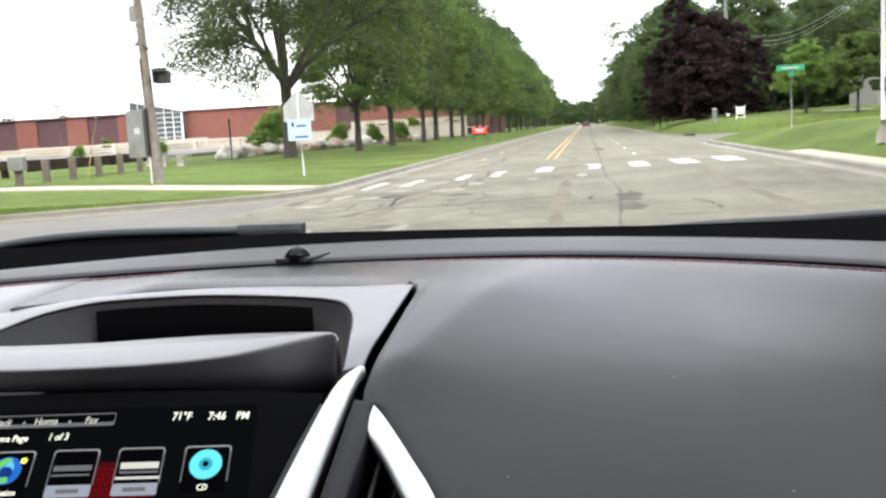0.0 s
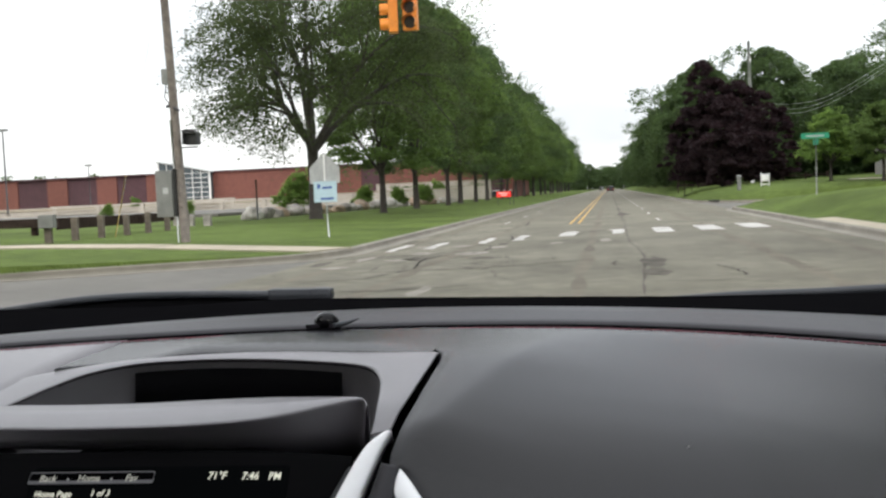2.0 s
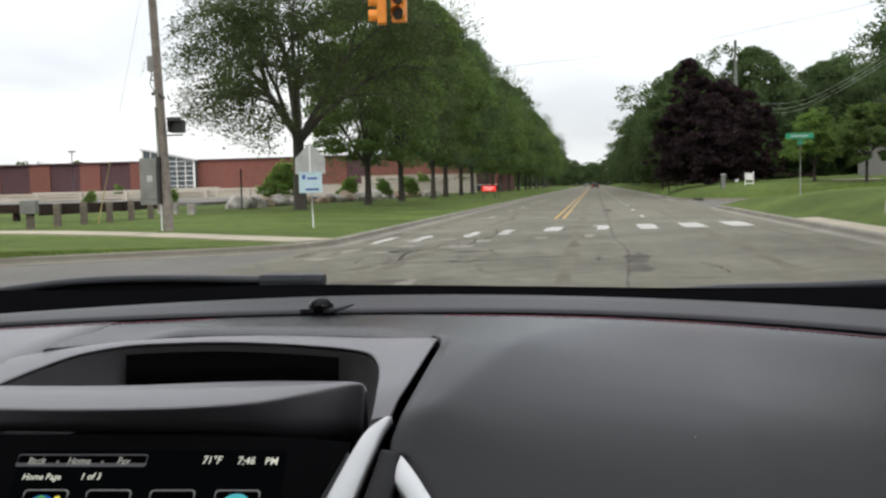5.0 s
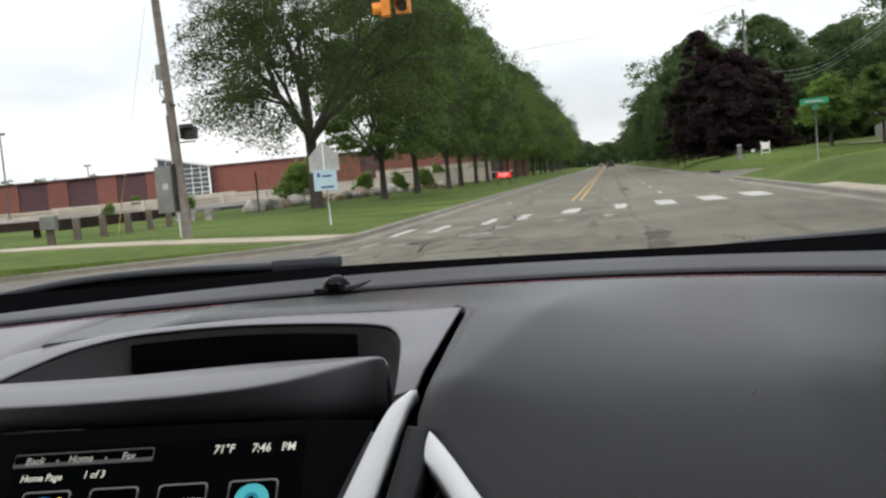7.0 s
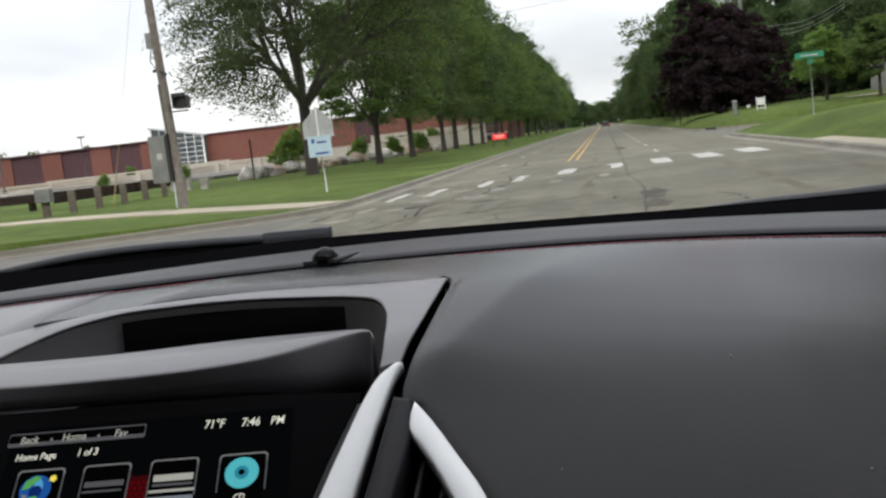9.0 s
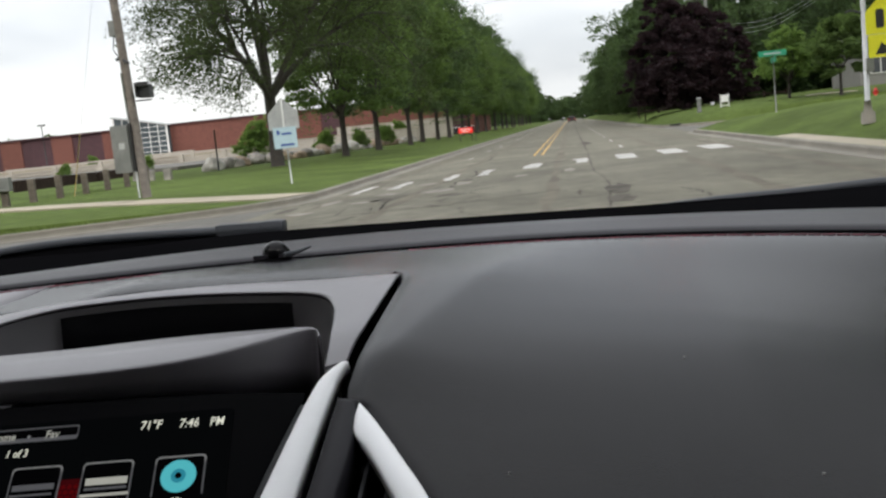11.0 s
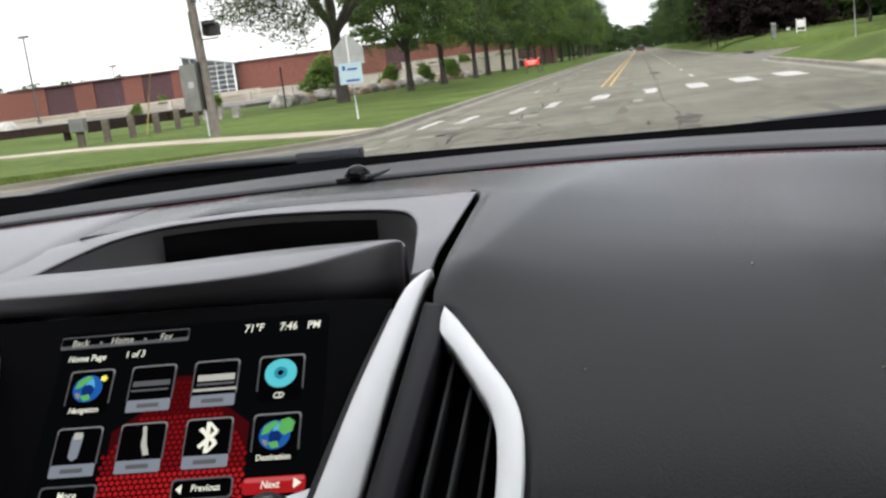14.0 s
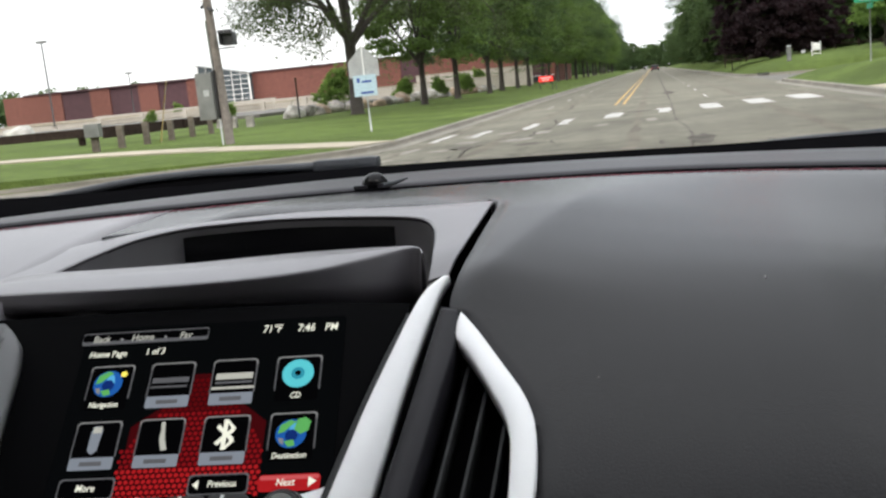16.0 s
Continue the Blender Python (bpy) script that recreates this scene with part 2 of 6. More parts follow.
M_TILE = glow("screen_tile_edge", (0.42, 0.42, 0.42), 0.22)
M_TILE_DIM = glow("screen_tile_side", (0.30, 0.30, 0.32), 0.12)
M_RED_M = glow("screen_mid_red", (0.42, 0.012, 0.018), 0.17)
M_RED_L = glow("screen_low_red", (0.30, 0.008, 0.012), 0.08)
M_RED_H = glow("screen_key_red", (0.75, 0.12, 0.13), 0.35)
M_SKY_G = glow("screen_sky_blue", (0.10, 0.42, 0.75), 0.45)
M_BLUE_D = glow("screen_deep_blue", (0.01, 0.04, 0.22), 0.30)
M_TILE_IN = glow("screen_tile_black", (0.0008, 0.0008, 0.001), 1.0)
M_LABELBAR = glow("screen_label_bar", (0.28, 0.31, 0.36), 0.36)
M_TEAL = glow("screen_teal", (0.10, 0.54, 0.60), 0.50)
M_TEAL_D = glow("screen_dark_teal", (0.02, 0.18, 0.24), 0.8)
M_BLUE_G = glow("screen_blue", (0.02, 0.13, 0.48), 0.36)
M_GREEN_G = glow("screen_green", (0.14, 0.52, 0.14), 0.36)
M_YEL_G = glow("screen_yellow", (0.75, 0.62, 0.10), 0.7)
M_RED_G = glow("screen_red", (0.62, 0.02, 0.025), 0.26)
M_RED_D = glow("screen_dark_red", (0.035, 0.002, 0.003), 0.7)
M_SIGNRED_G = glow("lit_red_sign", (1.0, 0.06, 0.05), 0.8)
M_PANE = pane_mat("windscreen_glass", (0.96, 0.97, 0.965), 0.35)


# ---- mesh helpers ----
def part(name, bm, material, parent=None, label=""):
    """Links a bmesh as one mesh object, under a thing or a part."""
    me = bpy.data.meshes.new(name)
    bm.to_mesh(me)
    bm.free()
    me.materials.append(material)
    ob = new(name, me)
    if parent:
        ob.parent = parent
    if label:
        ob["label"] = label
    return ob


def thing(name, at=(0, 0, 0), label="", category="", group="", kind="", rz=0.0):
    ob = new(name)
    ob.empty_display_size = 0.1
    ob.matrix_basis = pose(*at, 0, 0, rz)
    return tagged(ob, label, category, group, kind)


def smooth(bm, on=True):
    for f in bm.faces:
        f.smooth = on
    return bm


def box(bm, x0, x1, y0, y1, z0, z1, bevel=0.0):
    r = bmesh.ops.create_cube(bm, size=1.0, matrix=Matrix.Translation(((x0 + x1) / 2, (y0 + y1) / 2, (z0 + z1) / 2)) @ Matrix.Diagonal((x1 - x0, y1 - y0, z1 - z0, 1)))
    if bevel:
        es = list({e for v in r["verts"] for e in v.link_edges})
        bmesh.ops.bevel(bm, geom=es, offset=bevel, segments=2, profile=0.7, affect="EDGES")
    return bm


def boxm(x0, x1, y0, y1, z0, z1, bevel=0.0):
    return box(bmesh.new(), x0, x1, y0, y1, z0, z1, bevel)


def tube(bm, pts, radii, sides=8, cap=True):
    """A tube through points with a radius at each."""
    rings = []
    n = len(pts)
    for i in range(n):
        p = Vector(pts[i])
        d = (Vector(pts[min(i + 1, n - 1)]) - Vector(pts[max(i - 1, 0)])).normalized()
        a = d.cross(Vector((0, 0, 1)) if abs(d.z) < 0.9 else Vector((1, 0, 0))).normalized()
        b = d.cross(a)
        rings.append([bm.verts.new(p + radii[i] * (cos(2 * pi * k / sides) * a + sin(2 * pi * k / sides) * b)) for k in range(sides)])
    for r, s in zip(rings, rings[1:]):
        for k in range(sides):
            f = bm.faces.new((r[k], r[(k + 1) % sides], s[(k + 1) % sides], s[k]))
            f.smooth = True
    if cap:
        bm.faces.new(rings[0]), bm.faces.new(rings[-1][::-1])
    return bm


def tubem(pts, radii, sides=8):
    return tube(bmesh.new(), pts, radii, sides)


def spline(pts, per=6):
    """Points on a smooth curve through pts."""
    out = []
    P = [Vector(p) for p in pts]
    for i in range(len(P) - 1):
        a, b, c, d = P[max(i - 1, 0)], P[i], P[i + 1], P[min(i + 2, len(P) - 1)]
        for k in range(per):
            t = k / per
            out.append(0.5 * (2 * b + (c - a) * t + (2 * a - 5 * b + 4 * c - d) * t * t + (3 * b - a - 3 * c + d) * t ** 3))
    return out + [P[-1]]


def loft(rails, closed=False, smooth_on=True):
    """A skin over rails that have the same number of points."""
    bm = bmesh.new()
    vs = [[bm.verts.new(p) for p in r] for r in rails]
    pairs = list(zip(vs, vs[1:])) + ([(vs[-1], vs[0])] if closed else [])
    for a, b in pairs:
        for k in range(len(a) - 1):
            bm.faces.new((a[k], a[k + 1], b[k + 1], b[k])).smooth = smooth_on
    if closed:
        bm.faces.new([r[0] for r in vs]), bm.faces.new([r[-1] for r in vs][::-1])
    bmesh.ops.recalc_face_normals(bm, faces=bm.faces)
    return bm


def ribbon(a, b, thick, crown=0.0, per=6):
    """A moulding between two smooth edges, thick downwards, its middle raised by crown."""
    A, B = spline(a, per), spline(b, per)
    down = Vector((0, 0.45, -0.9)) * thick
    up = Vector((0, -0.45, 0.9)) * crown
    r1 = [p.lerp(q, 0.06) + up for p, q in zip(A, B)]
    r2 = [p.lerp(q, 0.5) + up * 1.15 for p, q in zip(A, B)]
    r3 = [p.lerp(q, 0.94) + up for p, q in zip(A, B)]
    return loft([A, r1, r2, r3, B, [p + down for p in B], [p + down for p in A]], closed=True)


def slab(outline, z0, z1):
    """A flat plate with the given outline (x, y)."""
    bm = bmesh.new()
    lo = [bm.verts.new((x, y, z0)) for x, y in outline]
    hi = [bm.verts.new((x, y, z1)) for x, y in outline]
    n = len(outline)
    bm.faces.new(hi), bm.faces.new(lo[::-1])
    for k in range(n):
        bm.faces.new((lo[k], lo[(k + 1) % n], hi[(k + 1) % n], hi[k]))
    bmesh.ops.recalc_face_normals(bm, faces=bm.faces)
    return bm


def plate(outline, m, t0, t1):
    """slab() laid into the plane of the pose m."""
    bm = slab(outline, t0, t1)
    bmesh.ops.transform(bm, matrix=m, verts=bm.verts)
    return bm


def disc(r, n=20, cx=0.0, cy=0.0, sx=1.0):
    return [(cx + r * sx * cos(2 * pi * k / n), cy + r * sin(2 * pi * k / n)) for k in range(n)]


def rect(x0, x1, y0, y1, r=0.0):
    if not r:
        return [(x0, y0), (x1, y0), (x1, y1), (x0, y1)]
    out = []
    for cx, cy, a in ((x1 - r, y0 + r, -90), (x1 - r, y1 - r, 0), (x0 + r, y1 - r, 90), (x0 + r, y0 + r, 180)):
        out += [(cx + r * cos(radians(a + d)), cy + r * sin(radians(a + d))) for d in (0, 30, 60, 90)]
    return out


# ---- ground, road, kerbs ----
LEFT, RIGHT, MID = -5.95, 5.7, -1.30     # kerb faces and the middle of the road


CORNER_Y = [15.0, 15.6, 17.3, 18.4, 19.3, 19.9, 20.5, 21.3, 22.2, 23.8]
CORNER_X = [-17.0, -14.0, -10.8, -9.0, -7.4, -6.7, -6.25, -6.03, LEFT, LEFT]


def left_edge(y):
    if y >= 14.9:       # lawn beyond the side street
        return float(np.interp(y, CORNER_Y, CORNER_X))
    return LEFT if y <= 1.5 else LEFT - 4.0 * (1 - sqrt(max(0.0, 1 - ((y - 1.5) / 4.0) ** 2)))


def right_edge(y):
    if y >= 60.0:
        return RIGHT if y >= 70 else RIGHT + 10.0 * (1 - sqrt(max(0.0, 1 - ((70 - y) / 10.0) ** 2)))
    return RIGHT if y <= 47 else RIGHT + 4.0 * (1 - sqrt(max(0.0, 1 - ((y - 47) / 4.0) ** 2)))


def lawn_z(x, y):
    """Height of the grass: the verge beside the road rises to the gardens."""
    if x < 0:
        d = -x + LEFT
        return 0.14 + 0.022 * min(max(d, 0), 9) + 0.004 * min(max(d - 9, 0), 30)
    d = x - RIGHT
    f = min(max((y - 39.0) / 12.0, 0.0), 1.0) if y < 56 else 0.0       # the near lawn falls towards the side street
    f = 1 - 0.5 * f * f * (3 - 2 * f)
    if y > 58:      # beyond the side street it rises from the rounded kerb
        d = max(min(x - right_edge(max(y, 60.0)), (y - 56.0) * 0.8), 0.0)
        return 0.14 + 0.36 * min(d, 1.7) + 0.12 * min(max(d - 1.7, 0), 2.0) + 0.035 * min(max(d - 3.7, 0), 30)
    return 0.14 + f * lawn_rise(d)


def lawn_rise(d):
    return 0.0 + 0.03 * min(max(d, 0), 0.75) + 0.335 * min(max(d - 0.75, 0), 1.65) + 0.10 * min(max(d - 2.4, 0), 2.0) + 0.035 * min(max(d - 4.4, 0), 30)


def lawn(name, ys, edge, side, label):
    offs = [0, 0.25, 0.6, 1.0, 1.3, 2, 2.8, 3.8, 5, 7, 9, 12, 16, 22, 30, 45, 70, 110, 180]
    bm = bmesh.new()
    rows = []
    for y in ys:
        e = edge(y)
        row = [bm.verts.new((e, y, 0.02))]
        for o in offs:
            x = e + side * (o + 0.16)
            wob = 0.02 * noise.noise(Vector((x * 0.3, y * 0.3, 1.0))) if o > 0.5 else 0
            row.append(bm.verts.new((x, y, lawn_z(x, y) + wob)))
        rows.append(row)
    for a, b in zip(rows, rows[1:]):
        for k in range(len(a) - 1):
            f = bm.faces.new((a[k], a[k + 1], b[k + 1], b[k]) if side < 0 else (b[k], b[k + 1], a[k + 1], a[k]))
            f.smooth = k > 0
    for r in (rows[0], rows[-1]):
        low = [bm.verts.new((v.co.x, v.co.y, 0.0)) for v in r[1:]]
        for k in range(len(low) - 1):
            bm.faces.new((r[k + 1], r[k + 2], low[k + 1], low[k]))
    bmesh.ops.recalc_face_normals(bm, faces=bm.faces)
    ob = part(name, bm, M_GRASS)
    return tagged(ob, label, "lawn", kind="structure")


def steps(a, b, n, fine=()):
    return sorted(set([a + (b - a) * k / n for k in range(n + 1)] + list(fine)))


tagged(part("ground", slab([(-900, -700), (900, -700), (900, 1200), (-900, 1200)], -0.6, -0.03), M_SOIL_GRASS), "flat green ground that reaches the horizon", "ground", kind="structure")
road = tagged(part("road", slab([(LEFT - 0.2, -130), (RIGHT + 0.2, -130), (RIGHT + 0.2, 620), (LEFT - 0.2, 620)], -0.2, 0.0), M_ASPHALT), "pale worn asphalt road with cracks and patches", "road", kind="structure")
tagged(part("road_side_street", slab([(-150, 5.4), (LEFT + 1.5, 1.0), (LEFT + 1.5, 24.0), (-6.1, 21.0), (-14.0, 15.7), (-150, 15.2)], -0.2, -0.005), M_ASPHALT_SIDE), "grey cracked asphalt side street", "road", kind="structure")
tagged(part("road_right_street", slab([(RIGHT - 1.5, 46.5), (RIGHT + 4, 50.9), (110, 50.9), (110, 60.1), (RIGHT + 10, 60.1), (RIGHT - 1.5, 70.5)], -0.2, -0.006), M_ASPHALT_SIDE), "grey asphalt side street between the lawns", "road", kind="structure")
lawn("lawn_left_far", steps(15, 30, 50) + steps(31, 120, 60) + steps(125, 620, 60), left_edge, -1, "mown green lawn beside the road beyond the side street")
lawn("lawn_left_near", steps(-130, -20, 30) + steps(-19, 1, 24) + steps(1.5, 5.5, 14), left_edge, -1, "mown green lawn with a row of trees")
lawn("lawn_right_near", steps(-130, -20, 30) + steps(-19, 46, 64) + steps(47, 51, 14), right_edge, 1, "mown green lawn that rises from the kerb")
lawn("lawn_right_far", steps(60, 70, 20) + steps(71, 120, 40) + steps(125, 620, 60), right_edge, 1, "mown green lawn beside the far pavement")


def kerb(name, line, side):
    """A concrete kerb with its gutter, swept along a line of (x, y); the road lies on the given side."""
    prof = [(-0.30, -0.05), (-0.30, 0.006), (-0.02, 0.010), (0.01, 0.05), (0.02, 0.125), (0.05, 0.15), (0.17, 0.155), (0.17, -0.05)]
    P = [Vector((x, y, 0)) for x, y in line]
    rails = [[] for _ in prof]
    for i, p in enumerate(P):
        d = (P[min(i + 1, len(P) - 1)] - P[max(i - 1, 0)]).normalized()
        out = Vector((d.y, -d.x, 0)) * side
        for r, (o, z) in zip(rails, prof):
            r.append(p + out * o + Vector((0, 0, z)))
    return tagged(part(name, loft(rails, closed=True, smooth_on=False), M_CONCRETE), "pale concrete kerb with a gutter", "kerb", kind="structure")


def arc(cx, cy, rx, ry, a0, a1, n=14):
    return [(cx + rx * cos(radians(a0 + (a1 - a0) * k / n)), cy + ry * sin(radians(a0 + (a1 - a0) * k / n))) for k in range(n + 1)]


kerb("kerb_left_far", [(-140, 15.0), (-40, 15.0), (-20, 15.0)] + list(zip(CORNER_X, CORNER_Y)) + [(LEFT, y) for y in (30, 45, 70, 110, 200, 400, 620)], -1)
kerb("kerb_left_near", [(LEFT, y) for y in (-130, -60, -30, -15, -5)] + arc(LEFT - 4, 1.5, 4, 4, 0, 90) + [(-25, 5.5), (-60, 5.5), (-140, 5.5)], -1)
kerb("kerb_right_near", [(RIGHT, y) for y in (-130, -60, -30, -10, 10, 30)] + arc(RIGHT + 4, 47, 4, 4, 180, 90) + [(30, 51), (60, 51), (110, 51)], 1)
kerb("kerb_right_far", [(110, 60), (60, 60), (30, 60)] + arc(RIGHT + 10, 70, 10, 10, 270, 180) + [(RIGHT, y) for y in (80, 110, 200, 400, 620)], 1)


# ---- marks on the road ----
def line_mark(name, x0, x1, y0, y1, material, label, wear=0.0, z=0.005, seed=1):
    """A painted bar whose edges are a little ragged."""
    rnd = random.Random(seed)
    n = max(2, min(40, int(abs(y1 - y0) / 0.35)))
    w = (x1 - x0) * wear
    L = [(x0 + rnd.uniform(0, w), y0 + (y1 - y0) * k / n) for k in range(n + 1)]
    R = [(x1 - rnd.uniform(0, w), y0 + (y1 - y0) * k / n) for k in range(n + 1)]
    ob = part(name, loft([[Vector((x, y, z)) for x, y in L], [Vector((x, y, z)) for x, y in R]], smooth_on=False), material, road)
    if label:
        ob["label"] = label
    return ob


for k, (xa, xb, yc) in enumerate([(-5.36, -5.04, 23.7), (-4.55, -4.2, 24.4), (-3.46, -3.10, 26.1), (-2.62, -2.24, 27.1), (-1.46, -0.90, 28.6), (-0.05, 0.5, 29.1), (1.25, 1.85, 29.3), (2.55, 3.25, 29.8), (3.85, 4.6, 30.2)]):
    line_mark("crosswalk_bar", xa, xb, yc - (1.6 if k > 5 else 1.45), yc + (1.6 if k > 5 else 1.3), M_WHITE_LINE, "worn white painted crosswalk bar", 0.10 if k > 5 else 0.3, seed=k)
line_mark("stop_line", -1.0, 5.0, 5.3, 5.75, M_WHITE_LINE, "worn white stop line across the lanes", 0.02, seed=31)
for k, (ya, yb) in enumerate([(-120, -60), (-60, -25), (-25, 1.0), (36.5, 70), (70, 140), (140, 300), (300, 600)]):
    line_mark("centre_line", MID - 0.22, MID - 0.09, ya, yb, M_YELLOW_LINE, "worn yellow double centre line", 0.2, seed=50 + k)
    line_mark("centre_line", MID + 0.09, MID + 0.22, ya, yb, M_YELLOW_LINE, "worn yellow double centre line", 0.2, seed=70 + k)
for k in range(38):
    y = -110 + 9.0 * k + (3 if k > 13 else 0)
    if not (3 < y < 34):
        line_mark("lane_dash", 1.78, 1.90, y, y + 2.4, M_WHITE_LINE, "white lane dash", 0.15, seed=90 + k)
        if y > 34:
            line_mark("lane_dash", -4.25, -4.13, y + 2, y + 4.2, M_WHITE_LINE, "white lane dash", 0.3, seed=190 + k)


def crack(pts, width, material, seed, name="crack"):
    rnd = random.Random(seed)
    P = spline([(x, y, 0.004) for x, y in pts], 10)
    A, B = [], []
    for i, p in enumerate(P):
        d = (P[min(i + 1, len(P) - 1)] - P[max(i - 1, 0)]).normalized()
        o = Vector((d.y, -d.x, 0))
        p = p + o * rnd.uniform(-0.06, 0.06) * (0.4 if name == "seam" else 0.8)
        w = width * rnd.uniform(0.25, 0.85)
        A.append(p + o * w / 2), B.append(p - o * w / 2)
    return part(name, loft([A, B], smooth_on=False), material, road)


crack([(0.52, y + 0.0) for y in (-100, -60, -30, -12, 0, 8)], 0.12, M_TAR_WORN, 1, "seam")
crack([(0.50, 9), (0.42, 12), (0.5, 15), (0.62, 19), (0.45, 24), (0.5, 29), (0.55, 38)], 0.075, M_TAR_WORN, 2, "seam")
crack([(0.52, y) for y in (38, 50, 66, 80, 110, 150, 220)], 0.12, M_TAR_WORN, 3, "seam")
for k, pts in enumerate([
        [(-4.6, 16.2), (-3.2, 16.5), (-1.9, 16.9), (-0.6, 17.6), (0.5, 18.1), (1.2, 18.6)],
        [(-4.2, 19.4), (-3.3, 20.6), (-2.8, 21.8), (-2.9, 23.6)], [(-3.4, 20.0), (-2.6, 19.6), (-1.9, 20.4)],
        [(-4.0, 15.0), (-3.5, 17.0), (-3.7, 19.0), (-3.1, 22.0)], [(-2.9, 24.5), (-2.6, 26.0), (-2.9, 28.5)],
        [(-5.0, 12.0), (-4.0, 13.0), (-3.0, 13.2), (-2.0, 13.6)], [(-5.6, 20), (-4.7, 20.6), (-4.1, 21.4)],
        [(-1.4, 30.4), (-0.6, 30.6), (0.4, 30.5)], [(-3.5, 33), (-3.1, 36), (-3.3, 40)], [(0.2, 44), (0.7, 46), (0.6, 50)],
        [(-4.5, -12), (-4.2, -8), (-4.4, -4), (-4.0, 0)], [(-3.9, -20), (-3.5, -17), (-3.8, -13)], [(-9.5, 8), (-8, 9.2), (-6.5, 9.0), (-5, 10.2)], [(-14, 9), (-11, 8.4), (-9, 9.6)]]):
    crack(pts, 0.08, M_TAR, 200 + k)
rnd = random.Random(3)
for k in range(70):      # short branching cracks in the worn lanes
    x, y = rnd.choice((-5.6, -4.3, -3.4, -2.6, 0.3, 2.6)) + rnd.gauss(0, 0.5), rnd.uniform(-28, 62)
    a = rnd.gauss(pi / 2, 0.7)
    L = rnd.uniform(0.5, 2.2)
    crack([(x, y), (x + L * 0.5 * cos(a) + rnd.gauss(0, 0.12), y + L * 0.5 * sin(a)), (x + L * cos(a), y + L * sin(a))], rnd.uniform(0.03, 0.08), M_TAR if k % 3 else M_TAR_WORN, 400 + k)
for k in range(46):      # a denser web where the side street joins
    x, y = rnd.uniform(-6.0, -0.8), rnd.uniform(11, 27)
    a = rnd.choice((0.15, 0.4, 1.2, 1.7)) + rnd.gauss(0, 0.3)
    L = rnd.uniform(0.6, 2.6)
    crack([(x, y), (x + L * 0.4 * cos(a) + rnd.gauss(0, 0.15), y + L * 0.4 * sin(a) + rnd.gauss(0, 0.15)), (x + L * cos(a), y + L * sin(a))], rnd.uniform(0.02, 0.055), M_TAR, 700 + k)
for k, (x, w) in enumerate(((-5.2, 0.5), (-3.4, 0.45), (-0.45, 0.35), (2.9, 0.5), (4.6, 0.5))):      # rubbed wheel tracks
    crack([(x, y) for y in (-100, -50, -20, 0, 12, 25, 40, 70, 120, 200)], w, M_TRACK, 500 + k, 'wheel_track').location.z = -0.0022


def patch(cx, cy, rx, ry, material, seed):
    rnd = random.Random(seed)
    out = [(cx + rx * cos(a) * rnd.uniform(0.6, 1.1), cy + ry * sin(a) * rnd.uniform(0.6, 1.1)) for a in [2 * pi * k / 14 for k in range(14)]]
    return part("patch", slab(out, 0.001, 0.0035), material, road)


patch(0.75, 17.0, 0.28, 1.3, M_TAR_WORN, 1), patch(0.7, 15.0, 0.22, 0.8, M_TAR_WORN, 2), patch(-0.1, 24.5, 0.16, 0.9, M_CONCRETE, 3)
patch(-3.0, 21.0, 0.5, 0.7, M_CONCRETE, 4), patch(-2.5, 19.2, 0.4, 0.35, M_TAR_WORN, 5), patch(0.62, 47, 0.3, 3.0, M_TAR_WORN, 6)
patch(-0.5, 29.8, 0.5, 0.5, M_TAR_WORN, 7), patch(-4.6, 23.8, 0.3, 0.4, M_CONCRETE, 8)


# ---- pavements: concrete panels ----
def pavement(name, a, b, width, z_off, label, n=None):
    """A run of concrete panels from a to b that follows the grass."""
    a, b = Vector((*a, 0)), Vector((*b, 0))
    d = (b - a)
    n = n or max(2, round(d.length / 1.5))
    u = d.normalized()
    o = Vector((-u.y, u.x, 0))
    top = thing(name, label=label, category="pavement", kind="structure")
    for k in range(n):
        p, q = a + d * (k / n) + u * 0.012, a + d * ((k + 1) / n) - u * 0.012
        bm = bmesh.new()
        cs = [p - o * width / 2, q - o * width / 2, q + o * width / 2, p + o * width / 2]
        hi = [bm.verts.new((c.x, c.y, lawn_z(c.x, c.y) + z_off)) for c in cs]
        lo = [bm.verts.new((c.x, c.y, lawn_z(c.x, c.y) - 0.25)) for c in cs]
        bm.faces.new(hi)
        for i in range(4):
            bm.faces.new((lo[i], lo[(i + 1) % 4], hi[(i + 1) % 4], hi[i]))
        bmesh.ops.recalc_face_normals(bm, faces=bm.faces)
        part("paving_panel", bm, M_SIDEWALK, top)
    return top


pavement("pavement_left_far", (-11.5, 23.25), (-33, 26.6), 1.5, 0.035, "pale concrete pavement panels across the lawn")
pavement("pavement_left_ramp", (-6.25, 21.2), (-11.4, 23.22), 1.5, 0.03, "pale concrete pavement that runs down to the kerb")
pavement("pavement_left_path", (-15.5, 15.3), (-19.5, 23.4), 1.6, 0.045, "pale concrete path between the side street and the pavement")
pavement("pavement_right_slab", (15.4, 66.5), (18.4, 66.5), 1.4, 0.04, "pale concrete slab in the lawn")
pavement("pavement_right_ramp", (6.17, 8), (6.17, 29.6), 0.60, 0.012, "pale concrete pavement beside the kerb")
pavement("pavement_right_near", (9.6, -60), (9.6, 18), 1.4, 0.04, "pale concrete pavement through the lawn", 40)
pavement("pavement_right_drive", (6.2, -6.0), (16, -5.0), 2.6, 0.05, "pale concrete drive across the lawn")

